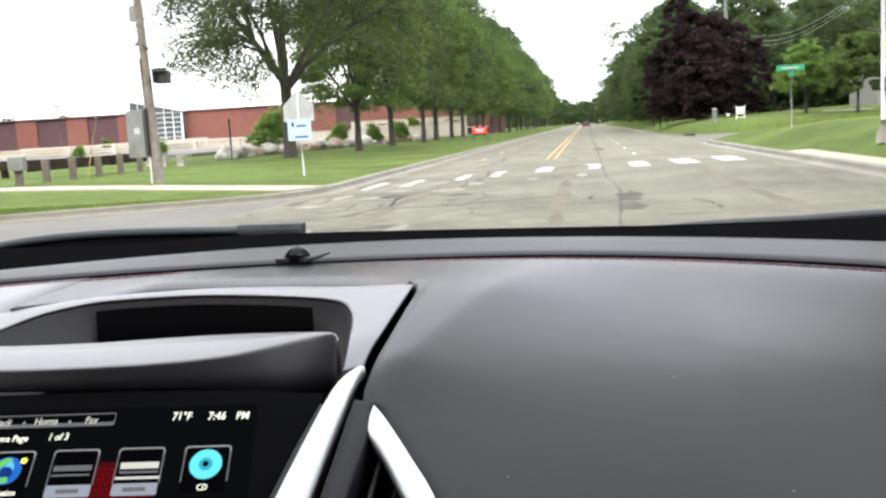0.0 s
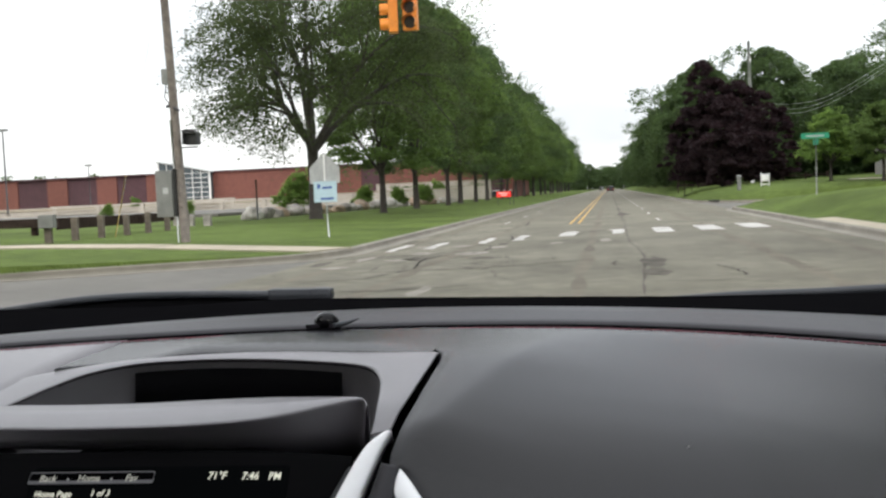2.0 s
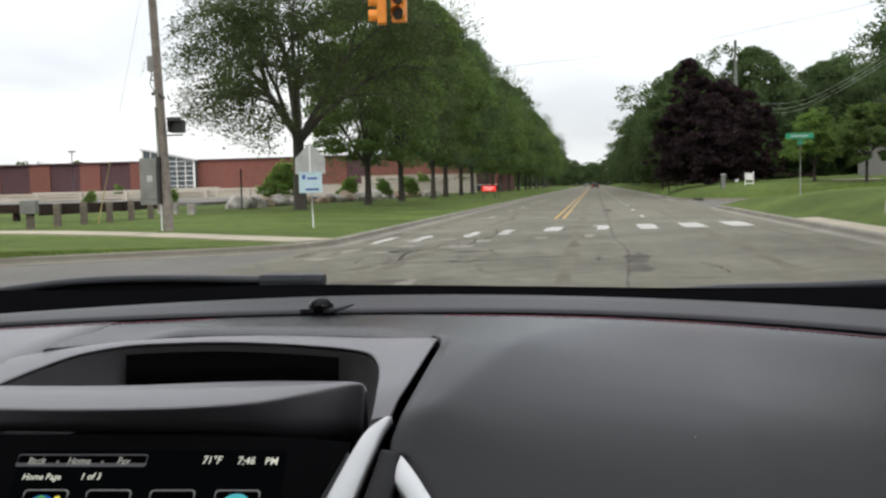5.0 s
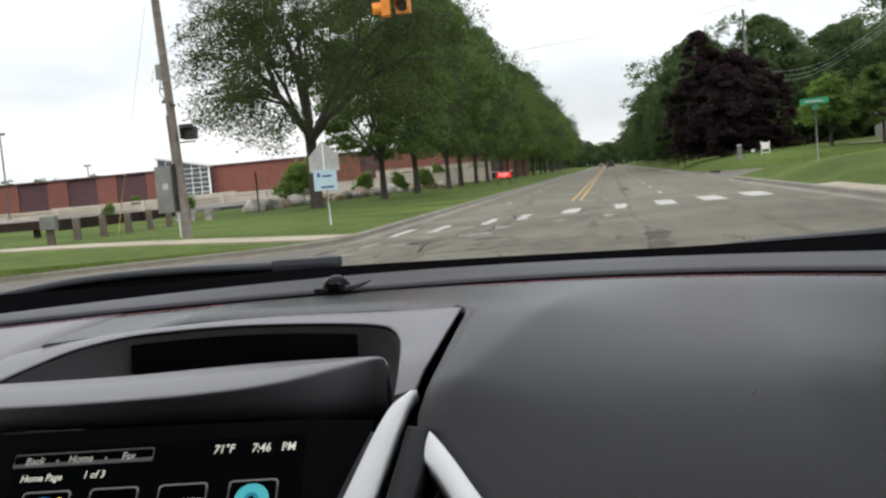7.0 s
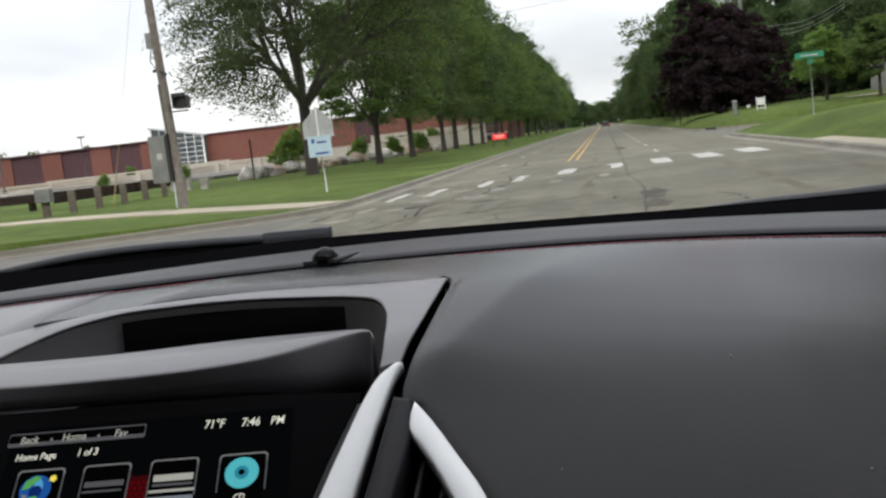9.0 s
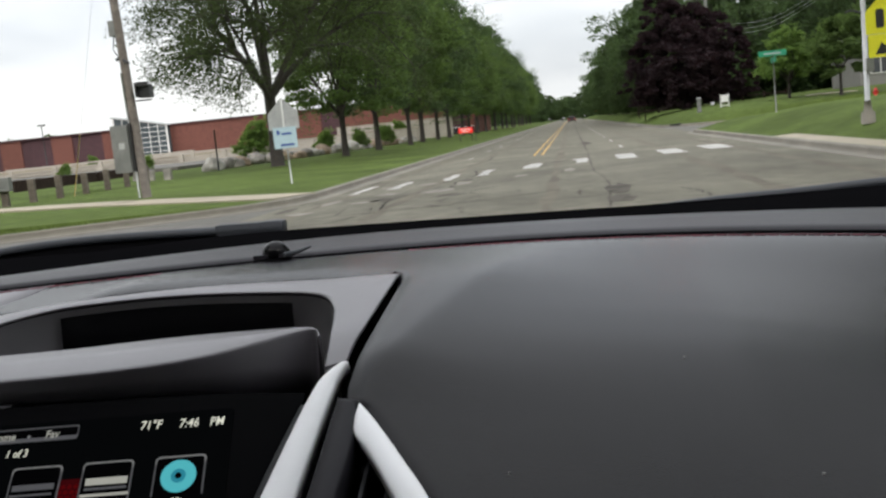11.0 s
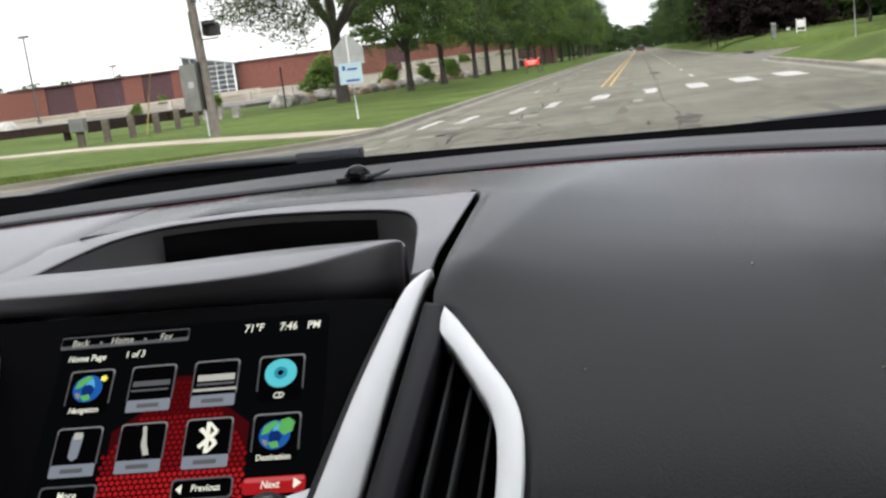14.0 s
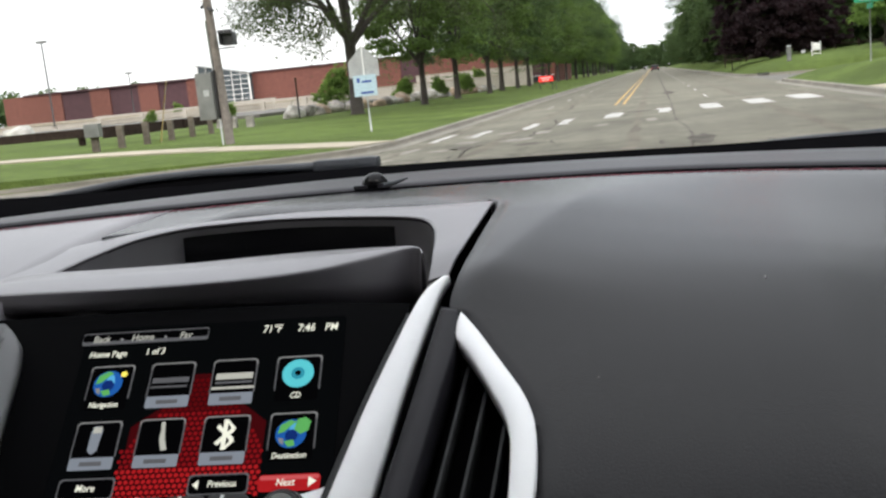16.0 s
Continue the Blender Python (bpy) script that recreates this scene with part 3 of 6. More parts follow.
rnd = random.Random(12)
for k in range(16):
    patch(rnd.uniform(-5.8, -1.2), rnd.uniform(12, 30), rnd.uniform(0.12, 0.4), rnd.uniform(0.3, 0.9), (M_CONCRETE, M_TAR_WORN, M_CONCRETE)[k % 3], 30 + k)


# ---- the car in which the camera rides ----
CX = -0.2475     # the car's middle


def seam_y(x):
    """The stitched seam bows away from the driver and the passenger."""
    d = x + 0.06
    return 0.742 - (1.25 if d > 0 else 0.74) * d * d


# profiles of the pad, distance behind the seam and height: beside the middle stack, and on the sunken cushion
PAD = [(0.0, 1.2110), (0.02, 1.2112), (0.05, 1.2112), (0.08, 1.2110), (0.11, 1.2103), (0.142, 1.2083), (0.192, 1.2022), (0.242, 1.1947), (0.256, 1.1917), (0.267, 1.1875), (0.277, 1.1818), (0.288, 1.1745), (0.300, 1.1660), (0.314, 1.1560), (0.333, 1.1422), (0.353, 1.1278), (0.376, 1.1110), (0.402, 1.0880), (0.432, 1.0500), (0.492, 0.9700), (0.552, 0.8700)]
CUSHION = [(0.0, 1.2110), (0.02, 1.2100), (0.04, 1.2078), (0.065, 1.2043), (0.09, 1.2007), (0.12, 1.1967), (0.157, 1.1919), (0.19, 1.1870), (0.232, 1.1780), (0.282, 1.1590), (0.32, 1.1390), (0.36, 1.1110), (0.40, 1.0790), (0.45, 1.0320), (0.50, 0.9700), (0.552, 0.8700)]


def fine(pts, per=8):
    """Sample positions and heights along a smooth profile."""
    out, P = [], [(2 * pts[0][0] - pts[1][0], pts[0][1])] + pts + [pts[-1]]
    for a, b, c, d in zip(P, P[1:], P[2:], P[3:]):
        m0, m1 = (c[1] - a[1]) / (c[0] - a[0]), (d[1] - b[1]) / max(d[0] - b[0], 1e-6)
        w = c[0] - b[0]
        for k in range(per):
            t = k / per
            out.append((b[0] + w * t, (2 * t ** 3 - 3 * t * t + 1) * b[1] + (t ** 3 - 2 * t * t + t) * w * m0 + (3 * t * t - 2 * t ** 3) * c[1] + (t ** 3 - t * t) * w * m1))
    return out + [pts[-1]]


PAD_FINE, CUSHION_FINE = fine(PAD), fine(CUSHION)


CREASE_S, CREASE_X = [0.0, 0.05, 0.12, 0.166, 0.20, 0.225, 0.25, 0.27, 0.285, 0.36], [-0.010, -0.030, -0.048, -0.063, -0.073, -0.081, -0.089, -0.096, -0.100, -0.102]


def height(profile, s):
    return float(np.interp(s, [p[0] for p in profile], [p[1] for p in profile]))


def pad_z(x, s):
    """Height of the passenger's pad, s behind the seam: beyond a soft crease it sinks into a cushion."""
    crease = float(np.interp(s, CREASE_S, CREASE_X))
    t = x - crease
    g = 0.0 if t <= 0 else 1 - math.exp(-((t / 0.058) ** 1.12))
    return (1 - g) * height(PAD_FINE, s) + g * height(CUSHION_FINE, s) - 0.05 * max(0, x - 0.35) ** 2 - 0.6 * max(0, x - 0.08) * s


def pad_left(y):
    """The pad's edge beside the middle stack and round the vent."""
    return float(np.interp(y, [0.360, 0.388, 0.398, 0.408, 0.417, 0.4265, 0.4365, 0.449, 0.4525, 0.4545, 0.463, 0.471, 0.487, 0.5235, 0.600, 0.622, 0.632], [-0.0578, -0.0578, -0.0592, -0.0634, -0.0698, -0.0776, -0.0862, -0.0978, -0.1020, -0.1074, -0.1080, -0.1070, -0.1058, -0.1047, -0.1035, -0.1050, -0.1128]))


dash = thing("car_dashboard", (0, 0, 0), "dark grey vinyl car dashboard with red stitching and satin silver trim", "dashboard")
dash.matrix_basis = LEAN


def passenger_pad():
    rails = []
    ns = 90
    for i in range(ns + 1):
        f = i / ns
        row = []
        for s, z in PAD_FINE:
            y0 = seam_y(-0.10) - s
            xl = pad_left(y0)
            x = xl + (0.66 - xl) * f ** 1.7
            y = seam_y(x) - s
            roll = -0.0018 * math.exp(-((x - xl) / 0.005) ** 2) * min(max((s - 0.110) / 0.02, 0), 1)
            row.append(Vector((x, y, pad_z(x, s) + roll)))
        rails.append(row)
    edge = [p + Vector((0.001, 0, -0.03)) for p in rails[0]]
    return loft([edge] + rails)


def driver_pad():
    rails = []
    for i in range(25):
        x = -0.373 - 0.63 * (i / 24)
        rails.append([Vector((x, seam_y(max(x, -0.62)) - s, 1.2112 - 0.03 * s - 0.36 * s * s)) for s in [0.42 * k / 24 for k in range(25)]])
    return loft([[p + Vector((0, 0, -0.03)) for p in rails[0]]] + rails)


def lip_y(x):
    """Where the panel ends and the black border of the windscreen begins."""
    d = max(x, -0.62) + 0.10
    return 0.862 - (0.74 if d > 0 else 1.15) * d * d


def top_lip():
    rails = []
    for f, z in ((0.0, 1.2085), (0.03, 1.2135), (0.15, 1.2145), (0.6, 1.2150), (0.95, 1.2140), (1.0, 1.2050)):
        rails.append([])
        for i in range(41):
            x = -1.0 + 1.66 * i / 40
            a = seam_y(max(min(x, 0.45), -0.62)) + 0.002
            b = max(lip_y(x), a + 0.03)
            rails[-1].append(Vector((x, a + (b - a) * f, z)))
    return loft(rails)


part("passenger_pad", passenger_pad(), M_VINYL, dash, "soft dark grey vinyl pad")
# same pad in a lighter material: the sky's sheen is put into its colour
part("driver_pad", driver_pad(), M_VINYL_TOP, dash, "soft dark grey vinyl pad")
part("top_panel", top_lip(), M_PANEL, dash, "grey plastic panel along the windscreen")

# strip between the seam and the hood over the middle stack
mid = []
for f, z in ((0.0, 1.2110), (0.35, 1.2126), (0.70, 1.2138), (0.79, 1.2136), (0.86, 1.2126), (0.94, 1.2110), (1.0, 1.2092), (1.01, 1.18)):
    mid.append([])
    for i in range(31):
        x = -0.1128 - 0.262 * i / 30
        a = seam_y(x)
        b = float(np.interp(-x, [0.100, 0.125, 0.16, 0.204, 0.245, 0.284, 0.323, 0.355, 0.385, 0.415], [0.614, 0.614, 0.6125, 0.6145, 0.6132, 0.607, 0.597, 0.581, 0.558, 0.528]))
        w = min(max((-0.1128 - x) / 0.06, 0.0), 1.0)
        w = w * w * (3 - 2 * w)
        v = min(max((x + 0.372) / 0.08, 0.0), 1.0)
        z = 1.2110 - 0.0045 * f * (1 - v) + (z - 1.2110) * v if 1.2 < z else z
        mid[-1].append(Vector((x, a + (b - a) * f, w * z + (1 - w) * (pad_z(-0.1128, (a - b) * f) if f < 1.005 else z))))
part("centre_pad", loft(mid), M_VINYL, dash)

# black sheet added under all the trim, stands in for shade in the gaps
body = []
for y, z in ((0.96, 1.195), (0.80, 1.195), (0.68, 1.187), (0.61, 1.145), (0.53, 1.135), (0.48, 1.110), (0.43, 1.070), (0.37, 1.010), (0.31, 0.90), (0.30, 0.50)):
    body.append([Vector((x, y, z)) for x in (-1.0, -0.8, -0.6, -0.4, -0.24, -0.1, 0.1, 0.3, 0.5, 0.66)])
part("dark_gap_filler", loft(body), M_PLASTIC_BLACK, dash, "matt black filler sheet that keeps the trim's gaps dark")

# red stitching beside the seam
for x0, x1, n in ((-0.120, 0.42, 68), (-0.62, -0.30, 34)):
    for i in range(n):
        xa = x0 + (x1 - x0) * i / n
        xb = x0 + (x1 - x0) * (i + 0.93) / n
        s = 0.0085
        za, zb = (pad_z(xa, s) + 0.0003, pad_z(xb, s) + 0.0003) if xa > -0.1 else (1.2112, 1.2112)
        part("stitch", tubem([(xa, seam_y(xa) - s, za), (xb, seam_y(xb) - s, zb)], [0.0004, 0.0004], 5), M_STITCH, dash)
groove = [(-0.62 + 1.2 * i / 60, seam_y(-0.62 + 1.2 * i / 60) + 0.001, 1.2112) for i in range(61)]
part("seam_groove", tubem(groove, [0.0014] * 61, 6), M_PLASTIC_BLACK, dash, "thin black seam")

rnd = random.Random(8)
for x, s in ((0.055, 0.235), (0.175, 0.205), (-0.03, 0.315), (0.21, 0.29), (0.10, 0.30)):      # lint on the pad
    part("dust_speck", boxm(x, x + rnd.uniform(0.0006, 0.0014), seam_y(x) - s, seam_y(x) - s + rnd.uniform(0.0005, 0.0009), pad_z(x, s) - 0.0002, pad_z(x, s) + 0.0008), M_DUST, dash)

# light sensor: a dome on a small foot, with a clip beside it
dome = bmesh.new()
bmesh.ops.create_uvsphere(dome, u_segments=20, v_segments=10, radius=0.0110, matrix=Matrix.Translation((-0.2245, 0.7330, 1.2150)) @ Matrix.Diagonal((1, 1, 0.92, 1)))
part("sensor_dome", smooth(dome), M_PIANO, dash, "small gloss black sensor dome")
part("sensor_foot", plate([(-0.015, -0.0110), (0.013, -0.0090), (0.014, 0.000), (0.010, 0.008), (-0.010, 0.008), (-0.013, -0.003)], pose(-0.2245, 0.7330, 1.2150), -0.002, 0.0008), M_PANEL, dash, "grey plastic foot of the sensor")
part("sensor_clip", tubem([(-0.2130, 0.7160, 1.2158), (-0.2050, 0.7250, 1.2166), (-0.1975, 0.7360, 1.2186)], [0.0020, 0.0019, 0.0006], 6), M_WIPER, dash, "small black clip")

# hood frame round the display recess
HO = [(-0.1122, 0.4800), (-0.1108, 0.4950), (-0.1093, 0.5142), (-0.1085, 0.5587), (-0.1075, 0.6034), (-0.1085, 0.6140), (-0.1312, 0.6135), (-0.1626, 0.6125), (-0.2038, 0.6145), (-0.2448, 0.6132), (-0.2840, 0.6065), (-0.3226, 0.5965), (-0.3560, 0.5790), (-0.3920, 0.5480), (-0.4150, 0.5100), (-0.4250, 0.4600)]
HI = [(-0.1228, 0.4759), (-0.1238, 0.4900), (-0.1260, 0.5070), (-0.1299, 0.5294), (-0.1349, 0.5509), (-0.1436, 0.5712), (-0.1555, 0.5819), (-0.1764, 0.5886), (-0.2180, 0.5948), (-0.2593, 0.5960), (-0.2985, 0.5901), (-0.3242, 0.5819), (-0.3469, 0.5608), (-0.3577, 0.5295), (-0.3616, 0.5100), (-0.3660, 0.4850)]


def hood_z(x, y):
    bend = min(max((0.507 - y) / 0.031, 0.0), 1.0) if x > -0.2 else 0.0      # the leg dips to meet the silver trim
    return 1.1343 + 0.125 * y - 0.0075 * bend ** 1.5


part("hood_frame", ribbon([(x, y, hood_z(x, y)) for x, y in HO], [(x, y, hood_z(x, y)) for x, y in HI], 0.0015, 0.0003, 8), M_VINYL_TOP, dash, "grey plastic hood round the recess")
inner = spline([(x, y, hood_z(x, y) - 0.002) for x, y in HI], 8)[18:]
part("recess_wall", loft([inner, [p + Vector((0, 0.004, -0.014)) for p in inner], [p + Vector((0, -0.004, -0.05)) for p in inner]]), M_RECESS, dash)
back = [p for p in inner if -0.322 < p.x < -0.168 and p.y > 0.55]
part("recess_display", loft([[p + Vector((0, -0.003, -0.004)) for p in back], [p + Vector((0, -0.006, -0.045)) for p in back]]), M_PIANO, dash, "dark tinted display window in the recess")

# visor over the screen
VA = [(-0.402, 0.468), (-0.387, 0.489), (-0.364, 0.4965), (-0.331, 0.4985), (-0.2775, 0.5035), (-0.2274, 0.5130), (-0.1928, 0.5172), (-0.1577, 0.5180), (-0.1440, 0.5175), (-0.1365, 0.5140), (-0.1312, 0.5030)]
VB = [(-0.400, 0.452), (-0.385, 0.4535), (-0.360, 0.4550), (-0.3242, 0.4563), (-0.2899, 0.4580), (-0.2317, 0.4655), (-0.1898, 0.4784), (-0.1569, 0.5022), (-0.1425, 0.5120), (-0.1355, 0.5110), (-0.1310, 0.4980)]
VC = [(-0.396, 0.4490, 1.1820), (-0.380, 0.4510, 1.1818), (-0.3596, 0.4520, 1.1815), (-0.3245, 0.4535, 1.1810), (-0.2908, 0.4560, 1.1805), (-0.2260, 0.4630, 1.1793), (-0.1830, 0.4730, 1.1768), (-0.1559, 0.4870, 1.1698), (-0.1420, 0.4970, 1.1640), (-0.1355, 0.4985, 1.1640), (-0.1315, 0.4950, 1.1660)]
vz = lambda y: 1.137 + 0.12 * y
A = spline([(x, y, vz(y)) for x, y in VA], 5)
B = spline([(x, y, vz(y)) for x, y in VB], 5)
C = [p + Vector((-0.266, 0.939, -0.216)) * (0.001 + 0.012 * min(max((p.x + 0.36) / 0.20, 0), 1)) for p in spline(VC, 5)]      # tucked in along the camera's rays: same outline in view, darker front face
far_low = [p + Vector((0, 0.004, -0.03)) for p in A]
vis = [far_low, [p + Vector((0, 0.002, -0.002)) for p in A], [a.lerp(b, 0.06) + Vector((0, 0, 0.0004)) for a, b in zip(A, B)], [a.lerp(b, 0.5) + Vector((0, 0, 0.0008)) for a, b in zip(A, B)],
       [a.lerp(b, 0.93) + Vector((0, 0, 0.0004)) for a, b in zip(A, B)], [a.lerp(b, 0.985) for a, b in zip(A, B)], [b.lerp(c, 0.05) for b, c in zip(B, C)], [b.lerp(c, 0.12) for b, c in zip(B, C)], [b.lerp(c, 0.5) + Vector((0, -0.0008, 0)) for b, c in zip(B, C)], C,
       [p + Vector((0, 0.012, -0.004)) for p in C], [p + Vector((0, 0.03, -0.006)) for p in C]]
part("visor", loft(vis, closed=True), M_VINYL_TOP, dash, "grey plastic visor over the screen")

# screen and its bezel; SC maps millimetres on the screen (x right, y up from its top left corner) into the car
SO, SU, SV = Vector((-0.3148, 0.4417, 1.1702)), Vector((0.9923, 0.1237, -0.0014)).normalized(), Vector((0.0913, -0.7406, -0.6657)).normalized()
SN = SU.cross(-SV).normalized()
SC = Matrix.Translation(SO) @ Matrix((SU, -SV, SN)).transposed().to_4x4() @ Matrix.Diagonal((0.001, 0.001, 0.001, 1))
part("bezel", plate([(-70, 14), (60, 14), (150, 12), (184, 9), (172, -100), (-50, -102)], SC, -12, -1.2), M_BEZEL, dash, "gloss black bezel round the screen")
screen = part("touch_screen", plate(rect(2, 149, -101, 3, 2), SC, -3, -0.3), M_SCREEN, dash, "lit touch screen with two rows of icons on black")


def scr(name, outline, material, t0=0.0, t1=0.25, parent=None):
    return part(name, plate(outline, SC, t0, t1), material, parent or screen)


def word(text, x, y, size, material, squash=0.82, shear=0.12):
    """Words on the screen; x, y is the middle of the line in millimetres."""
    cu = bpy.data.curves.new("text", "FONT")
    cu.body, cu.size, cu.align_x, cu.align_y, cu.shear, cu.extrude, cu.resolution_u, cu.offset = text, size, "CENTER", "CENTER", shear, 0.05, 2, 0.07
    ob = new("text", cu)
    cu.materials.append(material)
    ob.parent = screen
    ob.matrix_basis = SC @ Matrix.Translation((x, -y, 0.55)) @ Matrix.Diagonal((squash, 1, 1, 1))
    ob["label"] = "pale lettering on the screen"
    return ob


def tile(x, y, w=24.6, h=27.5, bar=True):
    """An icon's frame: pale along the top, fading down its sides, with a grey label bar at its foot."""
    scr("tile_edge", rect(x, x + w, -y - 5, -y, 2.2), M_TILE, 0.0, 0.22)
    scr("tile_side", [(x, -y - h * 0.75), (x + 0.9, -y - h * 0.75), (x + 0.9, -y - 3), (x, -y - 3)], M_TILE_DIM, 0.0, 0.2)
    scr("tile_side", [(x + w - 0.9, -y - h * 0.75), (x + w, -y - h * 0.75), (x + w, -y - 3), (x + w - 0.9, -y - 3)], M_TILE_DIM, 0.0, 0.2)
    scr("tile", rect(x + 0.8, x + w - 0.8, -y - h + 0.5, -y - 1.0, 1.8), M_TILE_IN, 0.1, 0.40)
    if bar:
        scr("label_bar", rect(x + 0.6, x + w - 0.6, -y - h, -y - h + 6.8, 0.8), M_LABELBAR, 0.2, 0.55)
        scr("word_bar", rect(x + 6.5, x + w - 6.5, -y - h + 2.2, -y - h + 4.4), M_TILE_DIM, 0.5, 0.8)


# dark red field with a fine mesh behind the tiles, brighter towards the foot
scr("red_field", [(40, -101), (112, -101), (112, -60), (92, -44), (84, -30), (68, -30), (62, -44), (40, -60)], M_RED_D, -0.25, 0.02)
for i in range(26):
    for j in range(24):
        x, y = 38 + 3.0 * i + 1.5 * (j % 2), 34 + 2.85 * j
        if abs(x - 75) < min(6 + (y - 32) * 0.75, 37.5):
            scr("mesh_cell", disc(1.25, 6, x, -y), M_RED_G if y > 84 else M_RED_M if y > 52 else M_RED_L, 0.0, 0.08)
scr("tab_strip", rect(0, 72.4, -7.8, 0.0, 1.0), M_TILE_DIM, -0.1, 0.06)
scr("tab_strip", rect(0.3, 72.0, -5.6, -0.8, 1.0), M_TILE_IN, 0.0, 0.15)
for s, x, m in (("Back", 11.3, M_DIMTEXT), ("Home", 35, M_DIMTEXT), ("Fav", 59.6, M_DIMTEXT)):
    word(s, x, 4.7, 6.2, m)
for x in (23, 48):
    scr("tab_mark", disc(0.8, 8, x, -5.0), M_TILE, 0.1, 0.5)
word("71°F", 108.6, 4.1, 7.0, M_TEXT), word("7:46", 127.6, 4.5, 7.0, M_TEXT), word("PM", 141.5, 4.7, 6.8, M_TEXT)
word("Home Page", 17.2, 14.7, 5.6, M_TEXT), word("1 of 3", 44.1, 14.4, 5.8, M_TEXT)
for k, x in enumerate((10.2, 44.3, 78.8, 113.8)):
    tile(x, 22.0, bar=k in (1, 2)), tile(x + 0.5, 56.0, bar=k < 3)


def globe(x, y, r=8.0):
    scr("globe", disc(r, 24, x, -y), M_BLUE_G, 0.3, 0.6)
    scr("globe_glint", disc(r * 0.62, 16, x + 0.15 * r, -y + 0.1 * r, 0.5), M_SKY_G, 0.5, 0.75)
    scr("globe_core", disc(r * 0.42, 14, x + 0.05 * r, -y - 0.15 * r), M_BLUE_D, 0.7, 0.85)
    scr("globe_land", [(x - 0.85 * r, -y), (x - 0.7 * r, -y + 0.6 * r), (x - 0.1 * r, -y + 0.95 * r), (x + 0.3 * r, -y + 0.8 * r), (x - 0.1 * r, -y + 0.45 * r), (x - 0.45 * r, -y + 0.1 * r)], M_GREEN_G, 0.8, 1.0)
    scr("globe_land", [(x - 0.4 * r, -y - 0.55 * r), (x + 0.2 * r, -y - 0.45 * r), (x + 0.35 * r, -y - 0.85 * r), (x - 0.1 * r, -y - 0.95 * r)], M_GREEN_G, 0.8, 1.0)
    scr("globe_glint", [(x - 0.8 * r, -y - 0.3 * r), (x - 0.45 * r, -y - 0.35 * r), (x - 0.4 * r, -y - 0.8 * r), (x - 0.65 * r, -y - 0.65 * r)], M_TILE, 0.8, 1.0)


globe(21.5, 33.5), scr("globe_star", disc(2.0, 5, 29.8, -28.2), M_YEL_G, 1.0, 1.2), word("Navigation", 21.8, 46.3, 4.6, M_TEXT)
globe(126.0, 68.2), scr("globe_pin", [(127.5, -66), (129.0, -60.5), (133, -59.5), (136.0, -62), (135.0, -67), (131, -69)], M_GREEN_G, 1.0, 1.2), word("Destination", 126.2, 80.3, 4.6, M_TEXT)
scr("disc_icon", disc(8.5, 26, 126.0, -33.0), M_TEAL, 0.3, 0.7), scr("disc_icon_ring", disc(3.6, 18, 126.0, -33.0), M_TEAL_D, 0.6, 0.9), scr("disc_icon_hub", disc(1.6, 12, 126.0, -33.0), M_TILE_IN, 0.8, 1.1)
word("CD", 125.8, 46.2, 4.8, M_TEXT)
scr("word_bar", rect(46.5, 66.5, -34.6, -31.6), M_TILE_DIM, 0.4, 0.7), scr("word_bar", rect(46, 66, -37.6, -36.6), M_TILE_DIM, 0.4, 0.7)
scr("word_bar", rect(81.5, 101.5, -34.4, -30.8), M_DIMTEXT, 0.4, 0.7), scr("word_bar", rect(81.5, 101.5, -37.0, -35.8), M_TILE_DIM, 0.4, 0.7), scr("word_bar", rect(80, 103, -40.4, -39.0), M_DIMTEXT, 0.4, 0.7)
scr("player_icon", [(19.5, -73), (22.0, -75), (24.5, -73), (25.5, -61), (24, -59), (20.5, -59), (19.5, -62)], M_LABELBAR, 0.4, 0.7), scr("player_icon_end", rect(20.5, 25, -63, -59.5), M_DIMTEXT, 0.6, 0.9)
scr("phone_icon", [(56.5, -58.5), (58.5, -58.0), (59.2, -63.0), (60.0, -68.0), (62.0, -74.0), (59.0, -74.5), (57.0, -68.5), (57.2, -63.0)], M_DIMTEXT, 0.4, 0.7)
for pts in ([(86.5, -62.8), (88.0, -61.2), (96.5, -69.3), (95.0, -71.0)], [(86.5, -71.5), (88.0, -73.0), (96.5, -65.0), (95.0, -63.4)], [(90.2, -58.5), (92.4, -58.5), (92.4, -75.5), (90.2, -75.5)], [(91.0, -58.5), (92.6, -58.8), (97.0, -63.6), (95.5, -65.0)], [(91.0, -75.5), (92.6, -75.2), (97.0, -70.6), (95.5, -69.2)]):
    scr("link_icon", pts, M_TEXT, 0.4, 0.7)
scr("key", rect(9, 38.5, -99.5, -88.0, 2), M_TILE_DIM, 0.0, 0.3), scr("key_face", rect(9.8, 37.7, -98.7, -89.0, 2), M_TILE_IN, 0.1, 0.45), word("More", 23.5, 93.6, 5.6, M_TEXT)
scr("key", rect(76.5, 107.5, -99.5, -88.4, 2), M_TILE_DIM, 0.0, 0.3), scr("key_face", rect(77.3, 106.7, -98.7, -89.4, 2), M_TILE_IN, 0.1, 0.45), word("Previous", 94, 94, 5.2, M_TEXT), scr("key_arrow", [(82.0, -91.5), (79.0, -94), (82.0, -96.5)], M_TEXT, 0.4, 0.7)
scr("red_key", rect(112.3, 143.5, -99.0, -90.2, 2), M_RED_G, 0.1, 0.3), scr("red_key_glint", rect(113.0, 142.8, -93.0, -90.8, 1), M_RED_H, 0.3, 0.42), word("Next", 126, 94.6, 5.4, M_TEXT), scr("key_arrow", [(137.6, -91.8), (141.6, -94.4), (137.6, -97.2)], M_TEXT, 0.4, 0.7)

